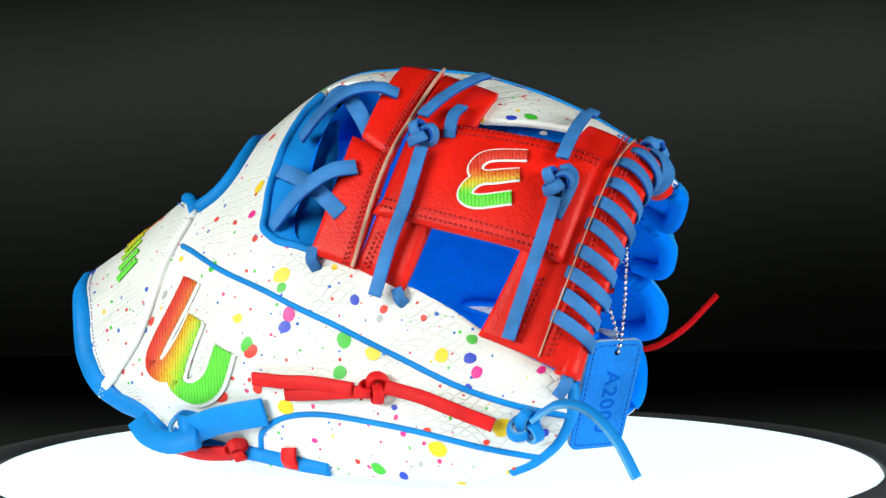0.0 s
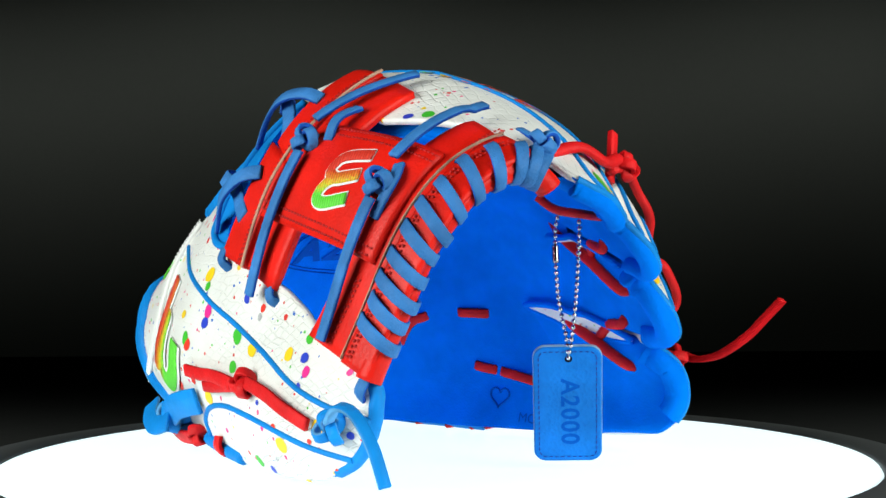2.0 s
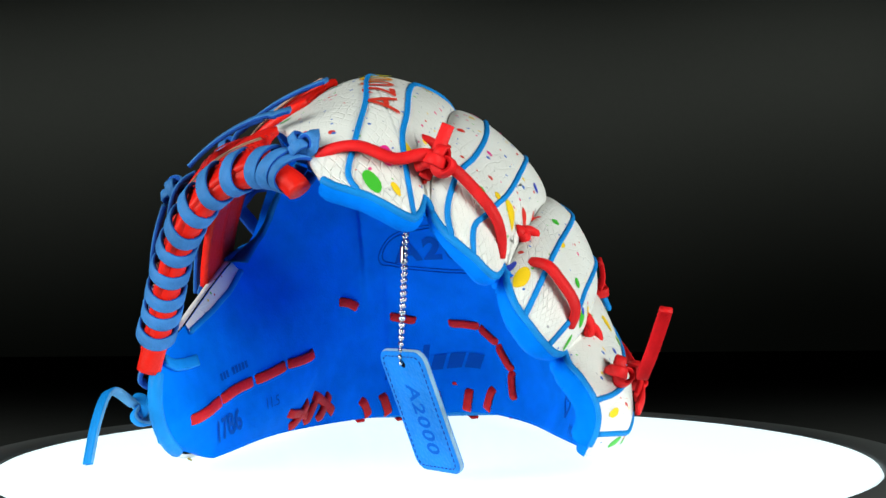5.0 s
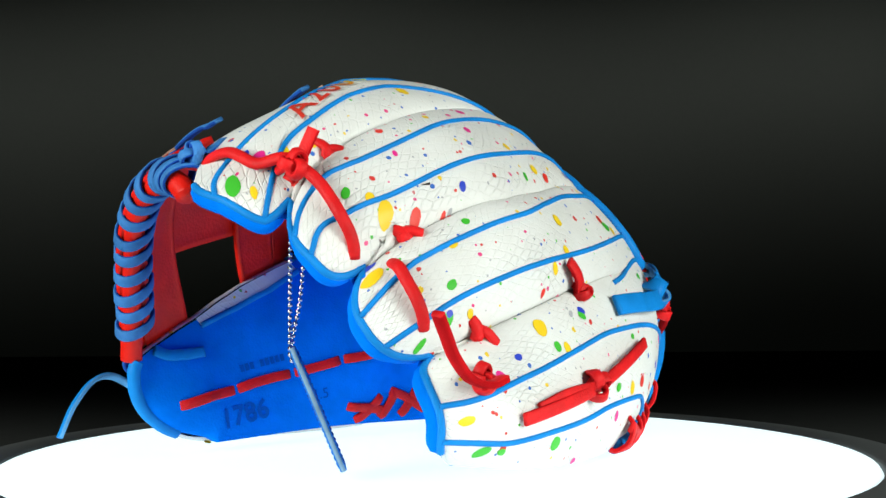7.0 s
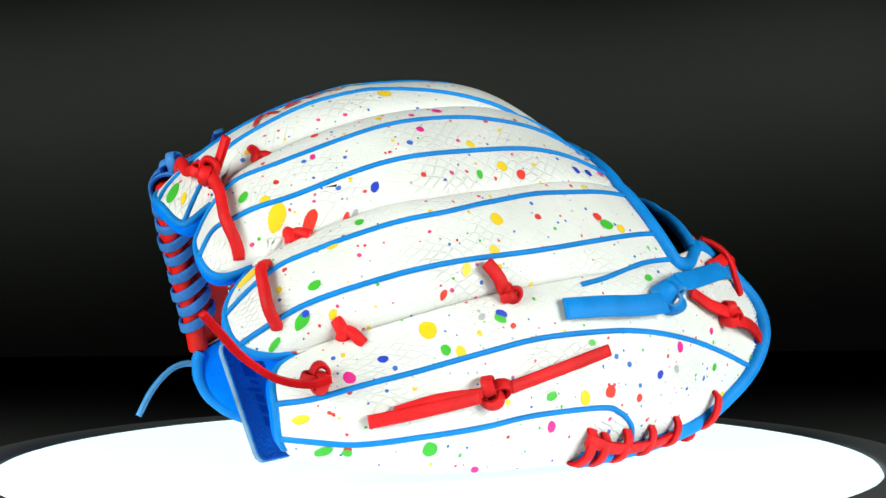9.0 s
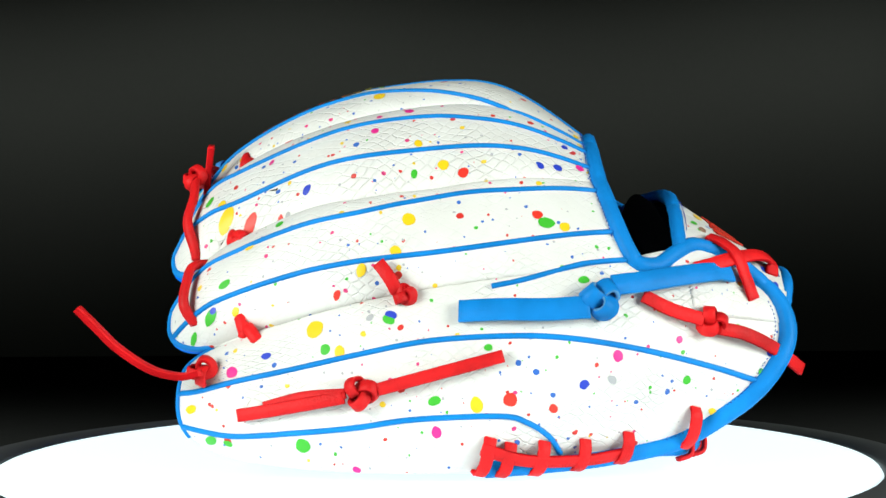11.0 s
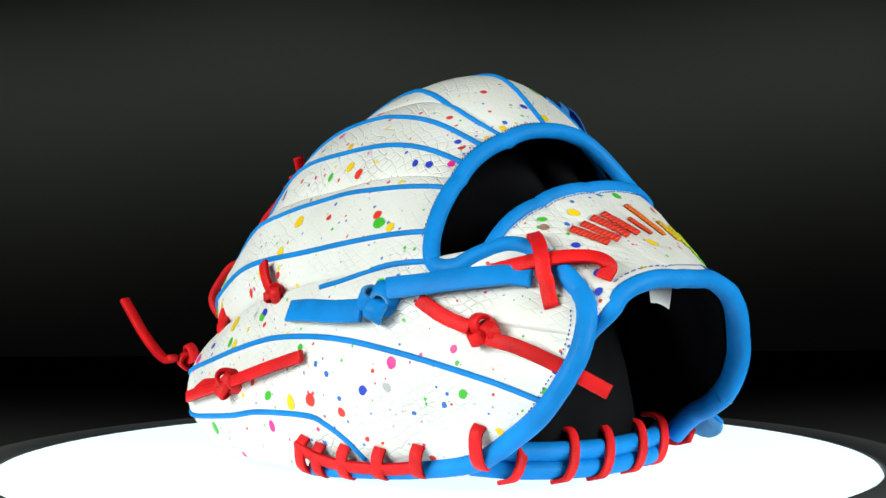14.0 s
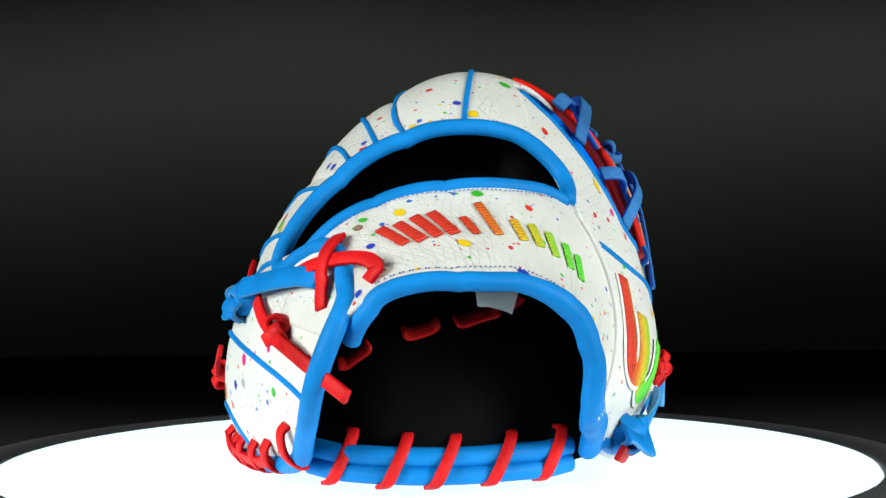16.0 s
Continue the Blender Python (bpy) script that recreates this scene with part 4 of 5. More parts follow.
    stitches("stitching", glove, THREAD, [[(a - 0.0005, b, 0.0026) for a, b in line], [(a - 0.003, b, 0.0026) for a, b in line]])


def finger_things(glove):
    def cord(points, r=0.0032, label="red rawhide lace between the fingertips"):
        return tube("finger_lace", glove, REDLACE, points, r, 36, label, 0.75)
    cord(((0.115, -24, -0.001), (0.119, -17, 0.0045), (0.1225, -10.5, 0.0055), (0.1175, -4.6, 0.0135)))
    cord(((0.1175, -0.7, 0.0135), (0.1225, 6, 0.006), (0.126, 13, 0.005), (0.125, 20.5, -0.001)))
    cord(((0.119, 30.5, -0.001), (0.1215, 34.5, 0.0045), (0.1235, 40, 0.005), (0.1245, 48, 0.005), (0.1235, 54, -0.001)))
    cord(((0.1055, 24.4, -0.001), (0.1015, 27.0, 0.004), (0.098, 30, 0.0)))
    cord(((0.0995, 57.6, -0.001), (0.0945, 61.5, 0.0045), (0.09, 66, -0.001)))
    cord(((0.1, -1.5, -0.001), (0.098, 1.5, 0.0035), (0.096, 4, -0.001)), 0.0026)
    for k in range(3):
        long = np.array([(0.086, -0.031, 0.14), (0.0945, -0.0275, 0.1335), (0.108, -0.027, 0.131), finger_pad(1, -0.55, 0.68, 0.002), finger_pad(1, -0.45, 0.72, -0.002)]) if k == 0 else np.stack([finger_pad(k, 0.93, 0.05, -0.001), finger_pad(k + 1, -0.95, 0.18, 0.003), finger_pad(k + 1, -0.8, 0.4, 0.0028), finger_pad(k + 1, -0.5, 0.62, 0.0022), finger_pad(k + 1, -0.4, 0.68, -0.002)])
        short = np.stack([finger_pad(k, 0.5, 0.6, -0.002), finger_pad(k, 0.62, 0.58, 0.0022), finger_pad(k, 0.93, 0.5, 0.002), finger_pad(k + 1, -0.8, 0.42, -0.001)])
        for q in (long, short):
            p = glide(q, 36)
            part("finger_lace", sweep(p, steady_normals(p), ring_section(0.0027, 10) * (1.15, 0.85)), REDLACE, glove, "dark red rawhide lace between two finger pads")
    knot("lace_knot", glove, REDLACE, 0.1165, -2.6, 0.0085, 30, 0.0055, "knot of red rawhide between two fingertips", 0.015)
    free_lace("lace_tail", glove, REDLACE, ((0.122, -0.022, 0.147), (0.1205, -0.016, 0.158), (0.1185, -0.0098, 0.1722)), 0.0062, 0.0032, 24, "short red rawhide end standing up", (1, 0, 0.2))
    knot("lace_knot", glove, REDLACE, 0.1145, 76.0, 0.0085, 60, 0.0055, "knot of red rawhide on the little finger", 0.005)
    free_lace("lace_tail", glove, REDLACE, ((0.117, 0.086, 0.054), (0.127, 0.0825, 0.052), (0.142, 0.0785, 0.0555), (0.158, 0.077, 0.066), (0.168, 0.077, 0.076), (0.1775, 0.077, 0.0857)), 0.0058, 0.0036, 50, "long curved red rawhide lace end", (-0.5, 0.2, 0.8))
    # little finger's outside
    strap("finger_lace", glove, REDLACE, ((0.0975, 88.2, 0.003), (0.0715, 86.1, 0.005), (0.046, 84.0, 0.006)), 0.0064, 0.0024, 40, "flat red rawhide lace end")
    strap("finger_lace", glove, REDLACE, ((0.085, 86.0, 0.002), (0.066, 83.8, 0.0045), (0.045, 83.2, 0.006)), 0.005, 0.0024, 30, "flat red rawhide lace")
    strap("finger_lace", glove, REDLACE, ((0.03, 82.4, 0.006), (0.005, 79.6, 0.0055), (-0.029, 76.0, 0.0035)), 0.0062, 0.0024, 40, "flat red rawhide lace end")
    knot("lace_knot", glove, REDLACE, 0.038, 83.0, 0.0095, 150, 0.006, "knot of flat red rawhide", 0.005)
    strap("finger_lace", glove, REDLACE, ((0.029, 53.4, 0.004), (0.0225, 57.0, 0.005), (0.0175, 60, 0.004)), 0.0066, 0.0026, 20, "short red rawhide end")
    knot("lace_knot", glove, REDLACE, 0.0165, 61.0, 0.0062, 120, 0.005, "knot of red rawhide in the furrow", 0.003)
    # the blue tie
    strap("wrist_lace", glove, BIND, ((-0.009, 66.2, 0.003), (-0.03, 66.8, 0.0055), (-0.05, 67.2, 0.006), (-0.07, 66.8, 0.007)), 0.0112, 0.0024, 40, "wide blue leather tie")
    strap("wrist_lace", glove, BIND, ((-0.082, 62.4, 0.008), (-0.1, 60.8, 0.007), (-0.125, 57.8, 0.006), (-0.147, 54.8, 0.004)), 0.0104, 0.0024, 40, "wide blue leather tie")
    knot("lace_knot", glove, BIND, -0.0765, 64.8, 0.0105, 60, 0.0095, "folded knot of the blue leather tie", 0.006)
    strap("wrist_lace", glove, REDLACE, ((-0.1385, 45.2, 0.003), (-0.144, 48, 0.0065), (-0.150, 52.0, 0.0075), (-0.1595, 60.6, 0.001)), 0.0068, 0.0026, 40, "crossed red rawhide lace")
    strap("wrist_lace", glove, REDLACE, ((-0.128, 55.5, 0.003), (-0.148, 51.5, 0.0055), (-0.166, 47.5, 0.006), (-0.1735, 47.5, 0.004), (-0.174, 50.5, 0.001)), 0.0072, 0.0026, 40, "crossed red rawhide lace")
    strap("wrist_lace", glove, REDLACE, ((-0.098, 63.4, 0.003), (-0.112, 66.0, 0.004), (-0.127, 67.6, 0.006)), 0.0068, 0.0024, 30, "red rawhide lace")
    knot("lace_knot", glove, REDLACE, -0.1325, 67.8, 0.0085, 10, 0.0062, "knot of red rawhide at the wrist", 0.005)
    free_lace("lace_tail", glove, REDLACE, ((-0.137, 0.1035, 0.074), (-0.152, 0.1005, 0.0705), (-0.17, 0.092, 0.062), (-0.186, 0.0805, 0.0515)), 0.0066, 0.0028, 30, "red rawhide lace end", (-0.4, 0.9, 0.1))
    # laced heel edge
    strap("heel_lace", glove, REDLACE, ((-0.0185, 95.0, 0.004), (-0.04, 97.6, 0.0052), (-0.07, 98.2, 0.0052), (-0.09, 97.6, 0.004)), 0.0066, 0.0026, 50, "red rawhide lace along the heel")
    for x, a, b in ((-0.021, 93.5, 103.5), (-0.031, 94.8, 104), (-0.0475, 94.6, 104), (-0.068, 94.6, 103.5), (-0.09, 93.4, 102.5), (-0.1245, 87.8, 99.5)):
        strap("heel_lace", glove, REDLACE, ((x - 0.002, a, 0.0), (x - 0.001, a + 1.4, 0.0042), (x + 0.001, (a + b) / 2, 0.0062), (x + 0.003, b - 2.2, 0.0036), (x + 0.004, b - 1.0, 0.0)), 0.0062, 0.0024, 30, "red rawhide lace")


def heel_roll(glove):
    """The padded lower edge of the palm, laced with red rawhide."""
    low = glide(((-0.112, 0.083, 0.012), (-0.13, 0.07, 0.0105), (-0.142, 0.045, 0.0095), (-0.145, 0.02, 0.009), (-0.1435, -0.008, 0.0095), (-0.139, -0.024, 0.0095), (-0.134, -0.037, 0.011)), 70)
    low = low + np.array((0.004, 0, 0.001))
    for dx, dz, r in ((0.0, 0.0, 0.0044), (0.001, 0.0082, 0.0048)):
        p = low + np.array((dx, 0, dz))
        part("heel_roll", sweep(p, steady_normals(p), ring_section(r, 14)), BIND, glove, "padded blue leather roll of the heel")
    n = np.array((-1.0, 0, 0.25))
    for y in (0.072, 0.049, 0.027, 0.0, -0.026):
        i = int(np.argmin(np.abs(low[:, 1] - y)))
        c = low[i]
        path = glide((c + (0.012, -0.008, 0.018), c + (0.0025, -0.007, 0.0175), c + (-0.0028, -0.004, 0.0125), c + (-0.0064, 0.001, 0.004), c + (-0.005, 0.0045, -0.003), c + (0.002, 0.006, -0.0054)), 30)
        nn = unit(np.cross(tangents(path), np.array((0.1, 1.0, 0.0))))
        part("heel_lace", sweep(path, nn, lace_section(0.0055, 0.0022)), REDLACE, glove, "red rawhide lace round the heel roll")
    # a white label in the wrist opening
    g = back(np.linspace(-0.178, -0.165, 5)[:, None] + np.zeros((5, 8)), np.linspace(22, 5, 8)[None] + np.zeros((5, 8)), -0.006 - np.linspace(0.02, 0, 5)[:, None] + np.zeros((5, 8)))
    part("label", sheet(g), PAPER, glove, "white cloth label inside the wrist")


# ---------------------------------------------------------------- marks
def marks(glove):
    drops = {
        "y": ((-0.070, -50, 3.9), (-0.092, -58, 2.4), (-0.025, -72, 3.5), (0.007, -74, 3.4), (-0.068, -85, 3.9), (0.005, -94, 4.0), (0.016, -103, 2.3), (0.034, -89, 4.2), (-0.084, -25, 2.5), (0.136, -11, 1.8), (0.112, -6, 2.1), (0.111, 16, 2.3), (0.108, 20.5, 4.1), (0.014, 44, 3.5), (0.043, 12, 1.9), (0.007, 25, 2.3), (0.094, 38, 2.4), (0.126, 29, 3.7), (0.101, 56, 2.0), (0.061, 66, 4.5), (0.021, 51, 2.9)),
        "y2": ((0.123, 87, 2.5), (0.025, 4, 3.4), (-0.005, 31, 2.9), (-0.063, 48, 2.6), (0.038, 54, 2.7), (0.049, 73, 2.9), (-0.016, 86, 3.4), (-0.136, 89, 2.1), (-0.141, 32, 2.6), (-0.188, 12, 2.1), (-0.169, 25, 2.4), (-0.082, 4, 2.5), (-0.080, 16, 1.8)),
        "g": ((-0.070, -53, 2.4), (-0.039, -68, 3.8), (0.021, -71, 2.5), (-0.087, -66, 3.3), (-0.041, -76, 3.2), (-0.023, -101, 3.2), (0.053, -24, 3.4), (-0.107, -38, 2.2), (0.138, -16, 3.8), (0.118, 11, 2.3), (0.010, 32, 2.0), (0.107, 47, 2.6), (0.079, 35, 2.1), (0.114, 55, 3.1), (0.056, 72, 2.7), (0.025, 66, 2.8), (0.067, 96, 3.6), (0.113, 97, 2.9), (0.141, 58, 1.9), (0.104, 97, 2.0)),
        "g2": ((-0.054, 47, 3.6), (0.004, 85, 2.7), (-0.022, 74, 1.9), (-0.121, 81, 2.1), (-0.161, 79, 1.8), (-0.070, 60, 2.4), (-0.135, 39, 1.9), (-0.138, 13, 2.3), (-0.054, -5, 2.9)),
        "b": ((-0.034, -59, 2.3), (-0.068, -63, 3.0), (0.020, -75, 2.8), (0.019, -81, 1.7), (-0.011, -102, 2.3), (0.053, -90, 2.0), (0.043, -25, 2.7), (-0.015, -85, 1.4), (0.117, -14, 1.8), (0.065, 28, 2.1), (0.113, 54, 2.0), (0.085, 72, 2.1), (0.124, 25, 2.0), (0.024, 65, 2.7), (-0.068, 82, 2.4), (-0.166, 74, 1.8), (-0.064, 32, 2.2), (-0.171, 49, 2.4), (-0.155, 43, 1.9), (-0.185, 14, 2.1), (-0.175, 54, 1.8), (-0.073, 6, 1.9), (-0.070, 25, 1.8), (-0.055, 32, 1.9)),
        "r": ((-0.020, -62, 2.0), (-0.085, -68, 3.3), (-0.082, -79, 2.4), (-0.101, -81, 2.8), (0.040, -98, 1.4), (-0.107, -24, 1.3), (-0.141, -42, 1.6), (0.027, -92, 1.4), (0.0, -90, 1.7), (0.133, -3, 1.8), (0.075, 8, 2.2), (0.095, 26, 3.3), (0.079, 30, 2.1), (0.050, 58, 1.8), (-0.015, 33, 2.6), (-0.050, 45, 2.6), (-0.032, 85, 3.4), (-0.053, 87, 2.2), (-0.143, 1, 1.7), (-0.080, -11, 1.9)),
        "p": ((-0.066, -60, 3.3), (0.023, -78, 2.8), (-0.054, -95, 1.5), (0.052, -78, 1.9), (-0.087, -31, 1.9), (-0.011, -91, 1.4), (0.119, -11, 3.6), (0.026, 14, 1.6), (0.084, 14, 1.5), (0.102, 76, 2.9), (0.029, 19, 2.2), (0.010, 14, 2.6), (0.041, 102, 2.1), (0.003, 92, 2.7), (-0.085, 76, 2.7), (-0.076, 31, 2.2), (-0.117, 72, 1.8)),
        "a": ((-0.022, -64, 1.7), (-0.003, -98, 1.1), (0.058, -30, 2.1), (-0.134, -36, 1.6), (0.075, 30, 1.5), (0.034, 65, 1.8), (-0.082, 81, 2.1), (-0.172, 44, 1.6)),
    }
    rnd = random.Random(4)
    for key, spots in drops.items():
        for x, phi, mm in spots:
            bm = bmesh.new()
            x = min(x, float(np.interp(phi, *TIPS)) - 0.006) if phi > -26 else x
            put = on_back(x, phi, rnd.uniform(0, 360))
            r = mm / 1000
            stretch, wob = rnd.uniform(0.85, 1.2), rnd.uniform(0, 6)
            on_strap = x < -0.12 and -20 < phi < 60
            h = 0.00062 if on_strap else 0.0
            rings = []
            for f in (1.0, 0.6):
                rings.append([bm.verts.new(put(r * f * stretch * math.cos(a) * (1 + 0.07 * math.sin(3 * a + wob)), r * f / stretch * math.sin(a) * (1 + 0.06 * math.sin(2 * a + wob)), h + 0.00025 + 0.00012 * (1 - f))) for a in np.linspace(0, 2 * math.pi, 14, endpoint=False)])
            mid = bm.verts.new(put(0, 0, h + 0.0004))
            for k in range(14):
                j = (k + 1) % 14
                bm.faces.new((rings[0][k], rings[0][j], rings[1][j], rings[1][k]))
                bm.faces.new((rings[1][k], rings[1][j], mid))
            bmesh.ops.recalc_face_normals(bm, faces=bm.faces)
            f = [float(np.interp(x, *q)) for q in FURROWS]
            under = "strap" if on_strap else "thumb" if phi < -28 or (phi < -7 and x < -0.05) else "index_stall" if phi < f[0] else "middle_stall" if phi < f[1] else "ring_stall" if phi < f[2] else "little_stall"
            part("paint_drop", bm, SPOT[key[0]], STALLS[under])
    # writing on the index finger
    lettering("lettering", STALLS["index_stall"], rainbow_thread("finger_thread", (1, 0, 0), 0.075, 0.0), "A2000", 0.0168, on_back(0.0565, -6.8, 173), "red to yellow embroidered letters", 0.0008, 0.2, 1.15, 0.02)
    # the strap's embroidered name: plain bowed strokes in its colours
    mat = rainbow_thread("strap_thread", (0, 1, 0), 0.045, -0.05)
    bars = [((-0.1475, p), (-0.155, p - 0.6), (-0.163, p - 1.2)) for p in (38.5, 34.5, 30.5, 26.5)]
    bars += [((top, p), (-0.1635, p - 0.5)) for top, p in ((-0.153, 20.5), (-0.1445, 14.5), (-0.153, 7.5), (-0.153, 2.5), (-0.153, -2.5), (-0.153, -8.0), (-0.153, -12.5))]
    for k, bar in enumerate(bars):
        strap("embroidery", STALLS["strap"], mat, [(a, b, 0.0012) for a, b in bar], 0.0058 if k < 4 else 0.0046, 0.0011, 16)
    for x, phi in ((-0.1386, 41.1), (-0.1733, 46.7)):
        put = on_back(x, phi, 0)
        g = np.array([[put(r * math.cos(a), r * math.sin(a), h) for a in np.linspace(0, 2 * math.pi, 16, endpoint=False)] for r, h in ((0.0022, 0.0007), (0.0018, 0.0013), (0.0013, 0.001), (0.0002, 0.0008))])
        part("eyelet", sheet(g, closed_u=True), EDGE, STALLS["strap"], "punched lace hole")
    # stitches along the bindings
    def off(table, lo, hi, dx, h=0.0008, n=12):
        return [(float(np.interp(q, *table)) + dx, q, h) for q in np.linspace(lo, hi, n)]
    stitches("stitching", glove, BLUETHREAD, [off(STRAPLOW, -85, 50, 0.0056), off(STRAPTOP, -8, 44, -0.0046, 0.0012), off(HOLE, -4, 50, 0.0048, 0.0006), off(HOLE, 60, 98, 0.0062, 0.0006)], 0.0022, 0.0003, 0.0013)


def palm_frame(u, v, right):
    """place() on the palm round (u, v), with the line running towards right."""
    c = pocket(u, v)
    e = 0.004
    ju, jv = (pocket(u + e, v) - pocket(u - e, v)) / (2 * e), (pocket(u, v + e) - pocket(u, v - e)) / (2 * e)
    n = unit(np.cross(ju, jv))
    n = n if np.dot(pocket(u, v, 1.0) - c, n) > 0 else -n
    e1 = np.array(right, float)
    e1 = unit(e1 - n * np.dot(e1, n))
    e2 = np.cross(n, e1)
    inv = np.linalg.pinv(np.stack([ju, jv], 1))

    def put(a, b, h):
        want = e1 * a + e2 * b
        d = inv @ want
        for _ in range(6):
            miss = want - (pocket(u + d[0], v + d[1]) - c)
            d = d + 0.8 * (inv @ (miss - n * np.dot(miss, n)))
        return pocket(u + d[0], v + d[1], h)
    return put


def palm_things(glove):
    def dash(points, w=0.0056, h=0.0012):
        q = glide(points, 24)
        p = pocket(q[:, 0], q[:, 1], np.full(24, h) - 0.0035 * np.abs(np.linspace(-1, 1, 24)) ** 8)
        n = unit(pocket(q[:, 0], q[:, 1], np.full(24, 1.0)) - pocket(q[:, 0], q[:, 1], np.zeros(24)))
        part("palm_lace", sweep(p, n, lace_section(w, 0.0024)), REDLACE, glove, "dark red rawhide lace in the palm")
    for line in (((0.755, 0.252), (0.806, 0.268)), ((0.808, 0.268), (0.836, 0.256)), ((0.838, 0.253), (0.861, 0.206)), ((0.861, 0.2), (0.867, 0.088)), ((0.62, 0.244), (0.69, 0.24)), ((0.30, 0.34), (0.36, 0.31)),
                 ((0.852, 0.375), (0.85, 0.35), (0.861, 0.306)), ((0.861, 0.412), (0.872, 0.45)), ((0.906, 0.35), (0.918, 0.36)), ((0.92, 0.362), (0.94, 0.37)), ((0.943, 0.368), (0.967, 0.35)),
                 ((0.382, 0.062), (0.44, 0.005)), ((0.53, 0.062), (0.575, 0.004)), ((0.652, 0.06), (0.672, 0.004)), ((0.727, 0.06), (0.735, 0.004)), ((0.794, 0.07), (0.785, 0.004)), ((0.836, 0.094), (0.822, 0.01)),
                 ((0.03, 0.475), (0.073, 0.39)), ((0.075, 0.388), (0.121, 0.375)), ((0.123, 0.375), (0.158, 0.381)), ((0.16, 0.38), (0.203, 0.34)),
                 ((0.206, 0.019), (0.225, 0.11)), ((0.235, 0.02), (0.25, 0.106)), ((0.262, 0.02), (0.285, 0.09)), ((0.176, 0.12), (0.24, 0.04)), ((0.24, 0.11), (0.3, 0.03))):
        dash(line)
    for line in (((0.62, 0.262), (0.69, 0.25)), ((0.5, 0.3), (0.56, 0.285)), ((0.715, 0.255), (0.765, 0.25)), ((0.8, 0.25), (0.83, 0.24))):
        dash(line, 0.007, -0.0085)
    across = (0.56, 0.83, 0.0)
    lettering("stamp", glove, STAMP, "A2000", 0.0165, palm_frame(0.72, 0.38, across), "stamped letters", 0.0006, 0.15, 1.22, 0.06)
    put = palm_frame(0.725, 0.38, across)
    a = np.linspace(0, 2 * math.pi, 60)
    for rx, ry in ((0.048, 0.0195), (0.0455, 0.017)):
        p = np.array([put(rx * math.cos(t), ry * math.sin(t), 0.0002) for t in a])
        part("stamp", sweep(p, steady_normals(p), ring_section(0.0004, 6)), STAMP, glove, "stamped oval line")
    # the stamped name: plain bars
    put = palm_frame(0.742, 0.15, across)
    for k, (c, w, h) in enumerate(((-0.029, 0.016, 0.016), (-0.0155, 0.004, 0.011), (-0.009, 0.004, 0.0175), (-0.001, 0.008, 0.01), (0.0105, 0.010, 0.01), (0.0225, 0.010, 0.01))):
        g = np.array([[put(c + w / 2 * i + 0.002 * j, h / 2 * j - 0.006 + h / 2, 0.0005) for i in np.linspace(-1, 1, 6)] for j in np.linspace(-1, 1, 5)])
        part("stamp", sheet(g), STAMP, glove)
    lettering("stamp", glove, STAMP, "1786", 0.0112, palm_frame(0.08, 0.175, (-0.9, 0.35, 0.15)), "stamped number", 0.0006, 0.0, 1.05, 0.03)
    lettering("stamp", glove, STAMP, "11.5", 0.0062, palm_frame(0.138, 0.23, (-0.9, 0.35, 0.1)), "stamped number", 0.0006)
    put = palm_frame(0.106, 0.5, (-0.9, 0.35, 0.15))
    for k in range(9):
        if k != 3:
            g = np.array([[put(-0.0135 + 0.0034 * k + 0.0012 * i, 0.002 * j, 0.0005) for i in (-1, -0.3, 0.3, 1)] for j in (-1, -0.3, 0.3, 1)])
            part("stamp", sheet(g), STAMP, glove)
    right = (0.9, 0.3, -0.1)
    lettering("stamp", glove, STAMP, "THE\nMOMENT", 0.0058, palm_frame(0.951, 0.27, right), "stamped words", 0.0006)
    put = palm_frame(0.936, 0.27, right)
    heart = np.array([put(0.00042 * 16 * math.sin(t) ** 3, 0.00042 * (13 * math.cos(t) - 5 * math.cos(2 * t) - 2 * math.cos(3 * t) - math.cos(4 * t)), 0.0003) for t in a])
    part("stamp", sweep(heart, steady_normals(heart), ring_section(0.0006, 6)), STAMP, glove, "stamped heart outline")
    # the white inner edge beside the web
    u, v = np.meshgrid(np.linspace(0.085, 0.18, 30), np.linspace(0, 1, 8), indexing="ij")
    low = np.interp(u, (0.085, 0.12, 0.15, 0.18), (0.935, 0.905, 0.9, 0.925))
    v = low + (0.995 - low) * v
    part("crotch_panel", sheet(pocket(u, v, np.full(u.shape, 0.0016))), WHITE, glove, "white spattered leather inside the thumb's edge")
    p = pocket(u[:, 0], v[:, 0], np.full(30, 0.0016))
    part("crotch_binding", sweep(p, steady_normals(p), ring_section(0.0018)), BIND, glove)
    q = glide(((0.033, 0.98), (0.045, 0.84), (0.07, 0.76)), 24)
    p = pocket(q[:, 0], q[:, 1], np.full(24, 0.0018))
    part("palm_lace", sweep(p, unit(pocket(q[:, 0], q[:, 1], np.full(24, 1.0)) - p), lace_section(0.0062, 0.0026)), BIND, glove, "blue lace in the thumb")


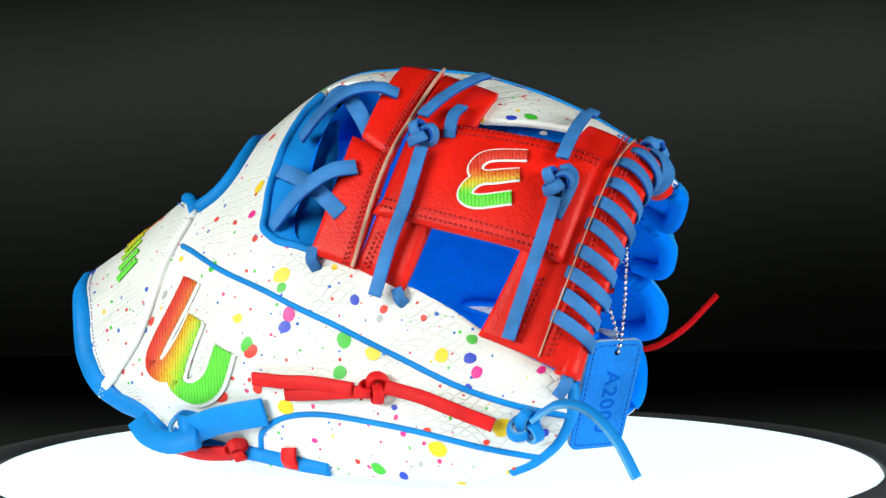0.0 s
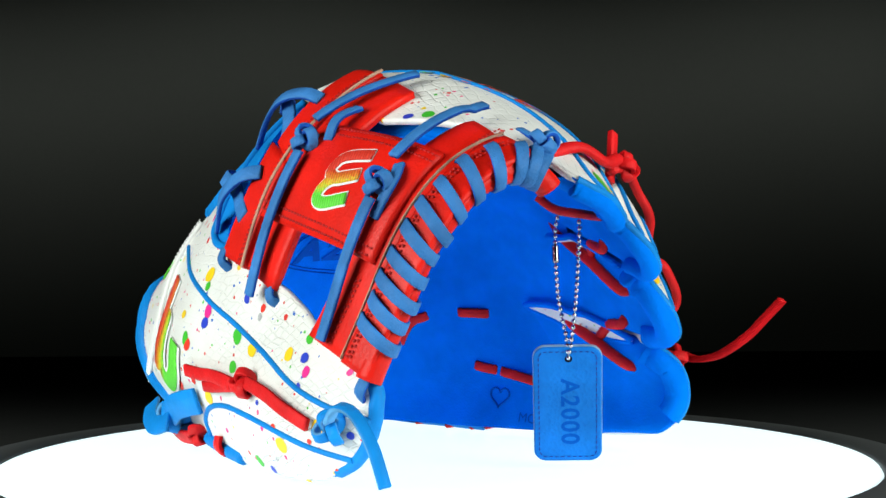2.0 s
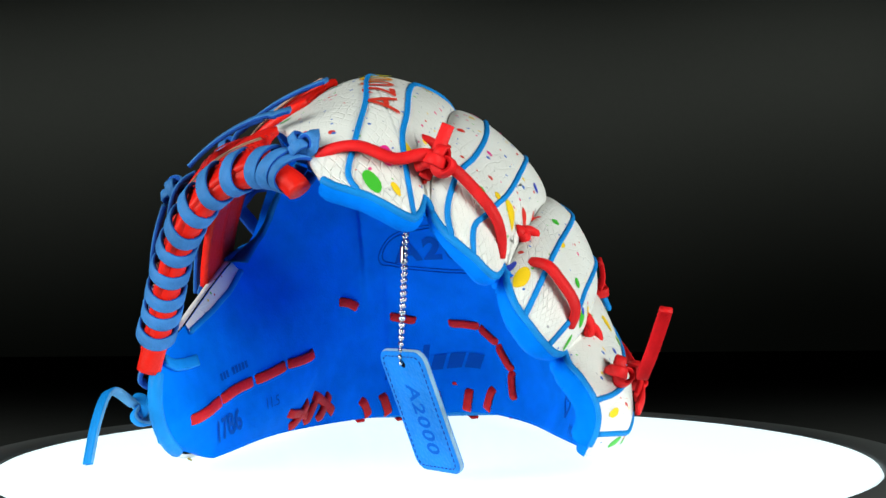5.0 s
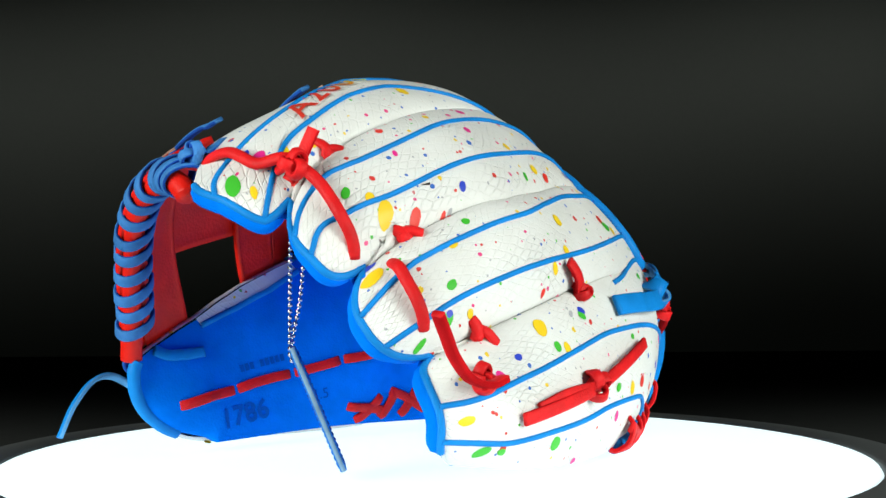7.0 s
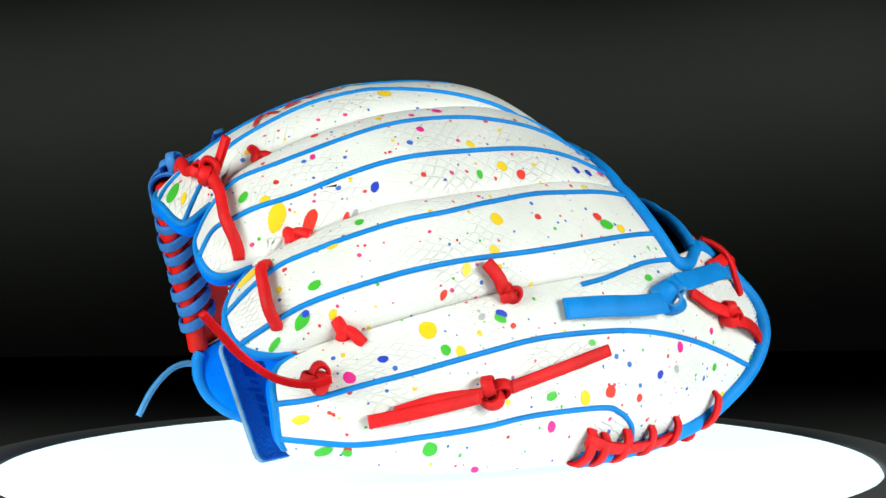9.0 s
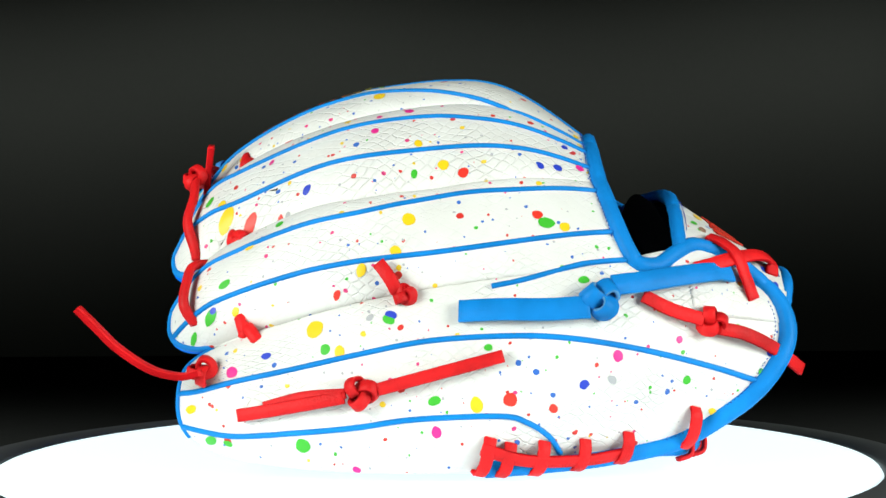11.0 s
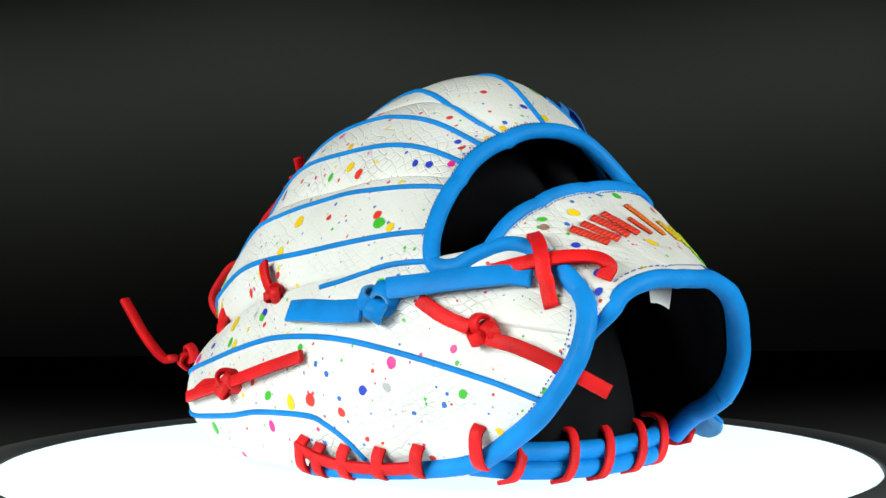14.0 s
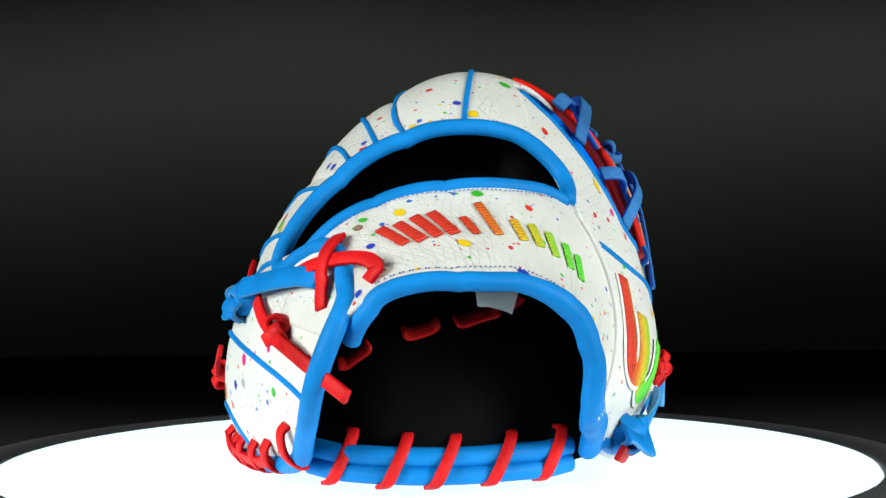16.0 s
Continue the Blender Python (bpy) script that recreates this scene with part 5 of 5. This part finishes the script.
# ---------------------------------------------------------------- the tag
def leather_tag(tag):
    tl, tr, br, bl = (np.array(q) for q in ((0.0865, -0.0392, 0.0645), (0.1165, -0.0225, 0.0652), (0.1078, -0.0002, 0.0052), (0.0758, -0.0160, 0.0052)))
    o, ex, ey = (tl + tr + br + bl) / 4, unit(tr - tl + br - bl), unit(tl - bl + tr - br)
    n = unit(np.cross(ex, ey))
    ey = np.cross(n, ex)
    W, H = 0.0172, 0.0325

    def outline(inset, corner, count=10):
        pts = []
        for cx, cy, a0 in ((1, 1, 0), (-1, 1, 90), (-1, -1, 180), (1, -1, 270)):
            for a in np.linspace(a0, a0 + 90, count):
                pts.append((cx * (W - corner) + (corner - inset) * math.cos(math.radians(a)), cy * (H - corner) + (corner - inset) * math.sin(math.radians(a))))
        return pts

    def layer(name, z0, z1, material, label):
        rings = [(0.0008, z0), (0.0, z0 + 0.0003), (0.0, z1 - 0.0003), (0.0008, z1)]
        g = np.array([[o + ex * a + ey * b + n * z for a, b in outline(i - 0.0003 * (name == "edge"), 0.0062)] for i, z in rings])
        bm = sheet(g, closed_u=True)
        bm.verts.ensure_lookup_table()
        c = g.shape[1]
        bm.faces.new([bm.verts[k] for k in range(c)])
        bm.faces.new([bm.verts[3 * c + k] for k in range(c)])
        bmesh.ops.recalc_face_normals(bm, faces=bm.faces)
        ob = part(name, bm, material, tag, label)
        for f in ob.data.polygons:
            f.use_smooth = len(f.vertices) < 5
        return ob
    layer("front", 0.0003, 0.0018, TAGLEATHER, "bright blue grained leather face")
    layer("back", -0.0018, -0.0003, TAGLEATHER, "bright blue grained leather back")
    layer("edge", -0.0013, 0.0013, TAGEDGE, "raw greyish blue leather edge")
    loop = np.array([o + ex * a + ey * b for a, b in outline(0.0026, 0.0062, 8)])
    loop = np.vstack([loop, loop[:1]])
    d = np.concatenate([[0], np.cumsum(np.linalg.norm(np.diff(loop, axis=0), axis=1))])
    for name, s in (("front_stitching", 1), ("back_stitching", -1)):
        bm = bmesh.new()
        for at in np.arange(0.0, d[-1], 0.0030):
            q = [np.array([np.interp(at + k, d, loop[:, i]) for i in range(3)]) for k in (0, 0.0018)]
            e = unit(q[1] - q[0])
            side = np.cross(e, n) * 0.00035
            up = n * s
            vs = [bm.verts.new(x) for x in (q[0] + side + up * 0.0017, q[0] - side + up * 0.0017, q[1] - side + up * 0.0017, q[1] + side + up * 0.0017, q[0] + up * 0.0022, q[1] + up * 0.0022)]
            for f in ((0, 3, 5, 4), (1, 2, 5, 4), (0, 1, 4), (2, 3, 5)):
                bm.faces.new([vs[k] for k in f])
        part(name, bm, BLUETHREAD, tag, "dark blue thread")

    def put(u, v, h):
        return o + ex * (0.0015 + v) - ey * (u + 0.004) + n * (0.0018 + h)
    lettering("lettering", tag, STAMP, "A2000", 0.0092, put, "stamped dark blue letters", 0.0001, 0.0, 1.12, 0.03)
    # the stamped name on the tag's back: plain bars
    for c, w, h in ((-0.0165, 0.0075, 0.0105), (-0.0095, 0.002, 0.0075), (-0.0055, 0.002, 0.0115), (-0.0005, 0.0045, 0.007), (0.0055, 0.005, 0.007), (0.0125, 0.0055, 0.007)):
        g = np.array([[o - ey * (c + w / 2 * i + 0.0008 * j) - ex * (0.001 + h / 2 * j - h / 2 + 0.004) - n * 0.00195 for i in (-1, 0, 1)] for j in (-1, 0, 1)])
        part("stamp", sheet(g), STAMP, tag, "stamped dark mark")
    # eyelet
    hole = o + ey * (H - 0.0065) + ex * 0.0005
    a = np.linspace(0, 2 * math.pi, 20)
    for name, r, t, mat in (("eyelet", 0.0019, 0.0004, LINING),):
        g = np.array([[hole + (ex * math.cos(k) + ey * math.sin(k)) * r * f + n * (0.0019 + 0.0001 * (1 - f)) for k in a[:-1]] for f in (1, 0.5, 0.02)])
        part(name, sheet(g, closed_u=True), mat, tag, "dark punched hole")
    # ball chain: two strands that meet in the hole
    ball = bmesh.new()
    bmesh.ops.create_uvsphere(ball, u_segments=10, v_segments=7, radius=0.00125)
    me = bpy.data.meshes.new("bead")
    for f in ball.faces:
        f.smooth = True
    ball.to_mesh(me)
    ball.free()
    me.materials.append(CHROME)
    top_a, top_b = np.array((0.0945, -0.027, 0.1262)), np.array((0.1078, -0.0279, 0.1275))
    top = (top_a + top_b) / 2 + np.array((0, 0, 0.006))
    front = hole + n * 0.003
    strands = (glide((top, top_a, top_a * 0.5 + front * 0.5 + (-0.0025, 0, 0), front + (-0.0012, 0, 0.012), front), 400), glide((top, top_b, top_b * 0.5 + front * 0.5 + (0.0016, 0, 0), front + (0.0018, 0, 0.01), front + ey * 0.002), 400))
    for k, s in enumerate(strands):
        wire = part("chain_wire", sweep(s[::8], steady_normals(s[::8]), ring_section(0.0003, 6)), CHROME, tag, "thin chain wire")
        ds = np.concatenate([[0], np.cumsum(np.linalg.norm(np.diff(s, axis=0), axis=1))])
        for at in np.arange(0.001, ds[-1], 0.0031):
            p = np.array([np.interp(at, ds, s[:, i]) for i in range(3)])
            if k == 0 and 0.021 < at < 0.030:
                continue
            bead = new("bead", me)
            bead.parent = tag
            bead.location = p
        if k == 0:
            m = (ds > 0.0205) & (ds < 0.0305)
            p = s[m]
            w = 0.0017 * np.clip(np.sin(np.linspace(0.25, math.pi - 0.25, len(p))) * 2.2, 0, 1)
            sec = np.array([ring_section(r, 10) for r in w])
            part("clasp", sweep(p, steady_normals(p), sec), STEEL, tag, "dark steel clasp of the chain")


web(glove)
web_laces(glove)
thumb_things(glove)
finger_things(glove)
heel_roll(glove)
marks(glove)
palm_things(glove)
leather_tag(tag)

motions(glove, lit_disc, tag)
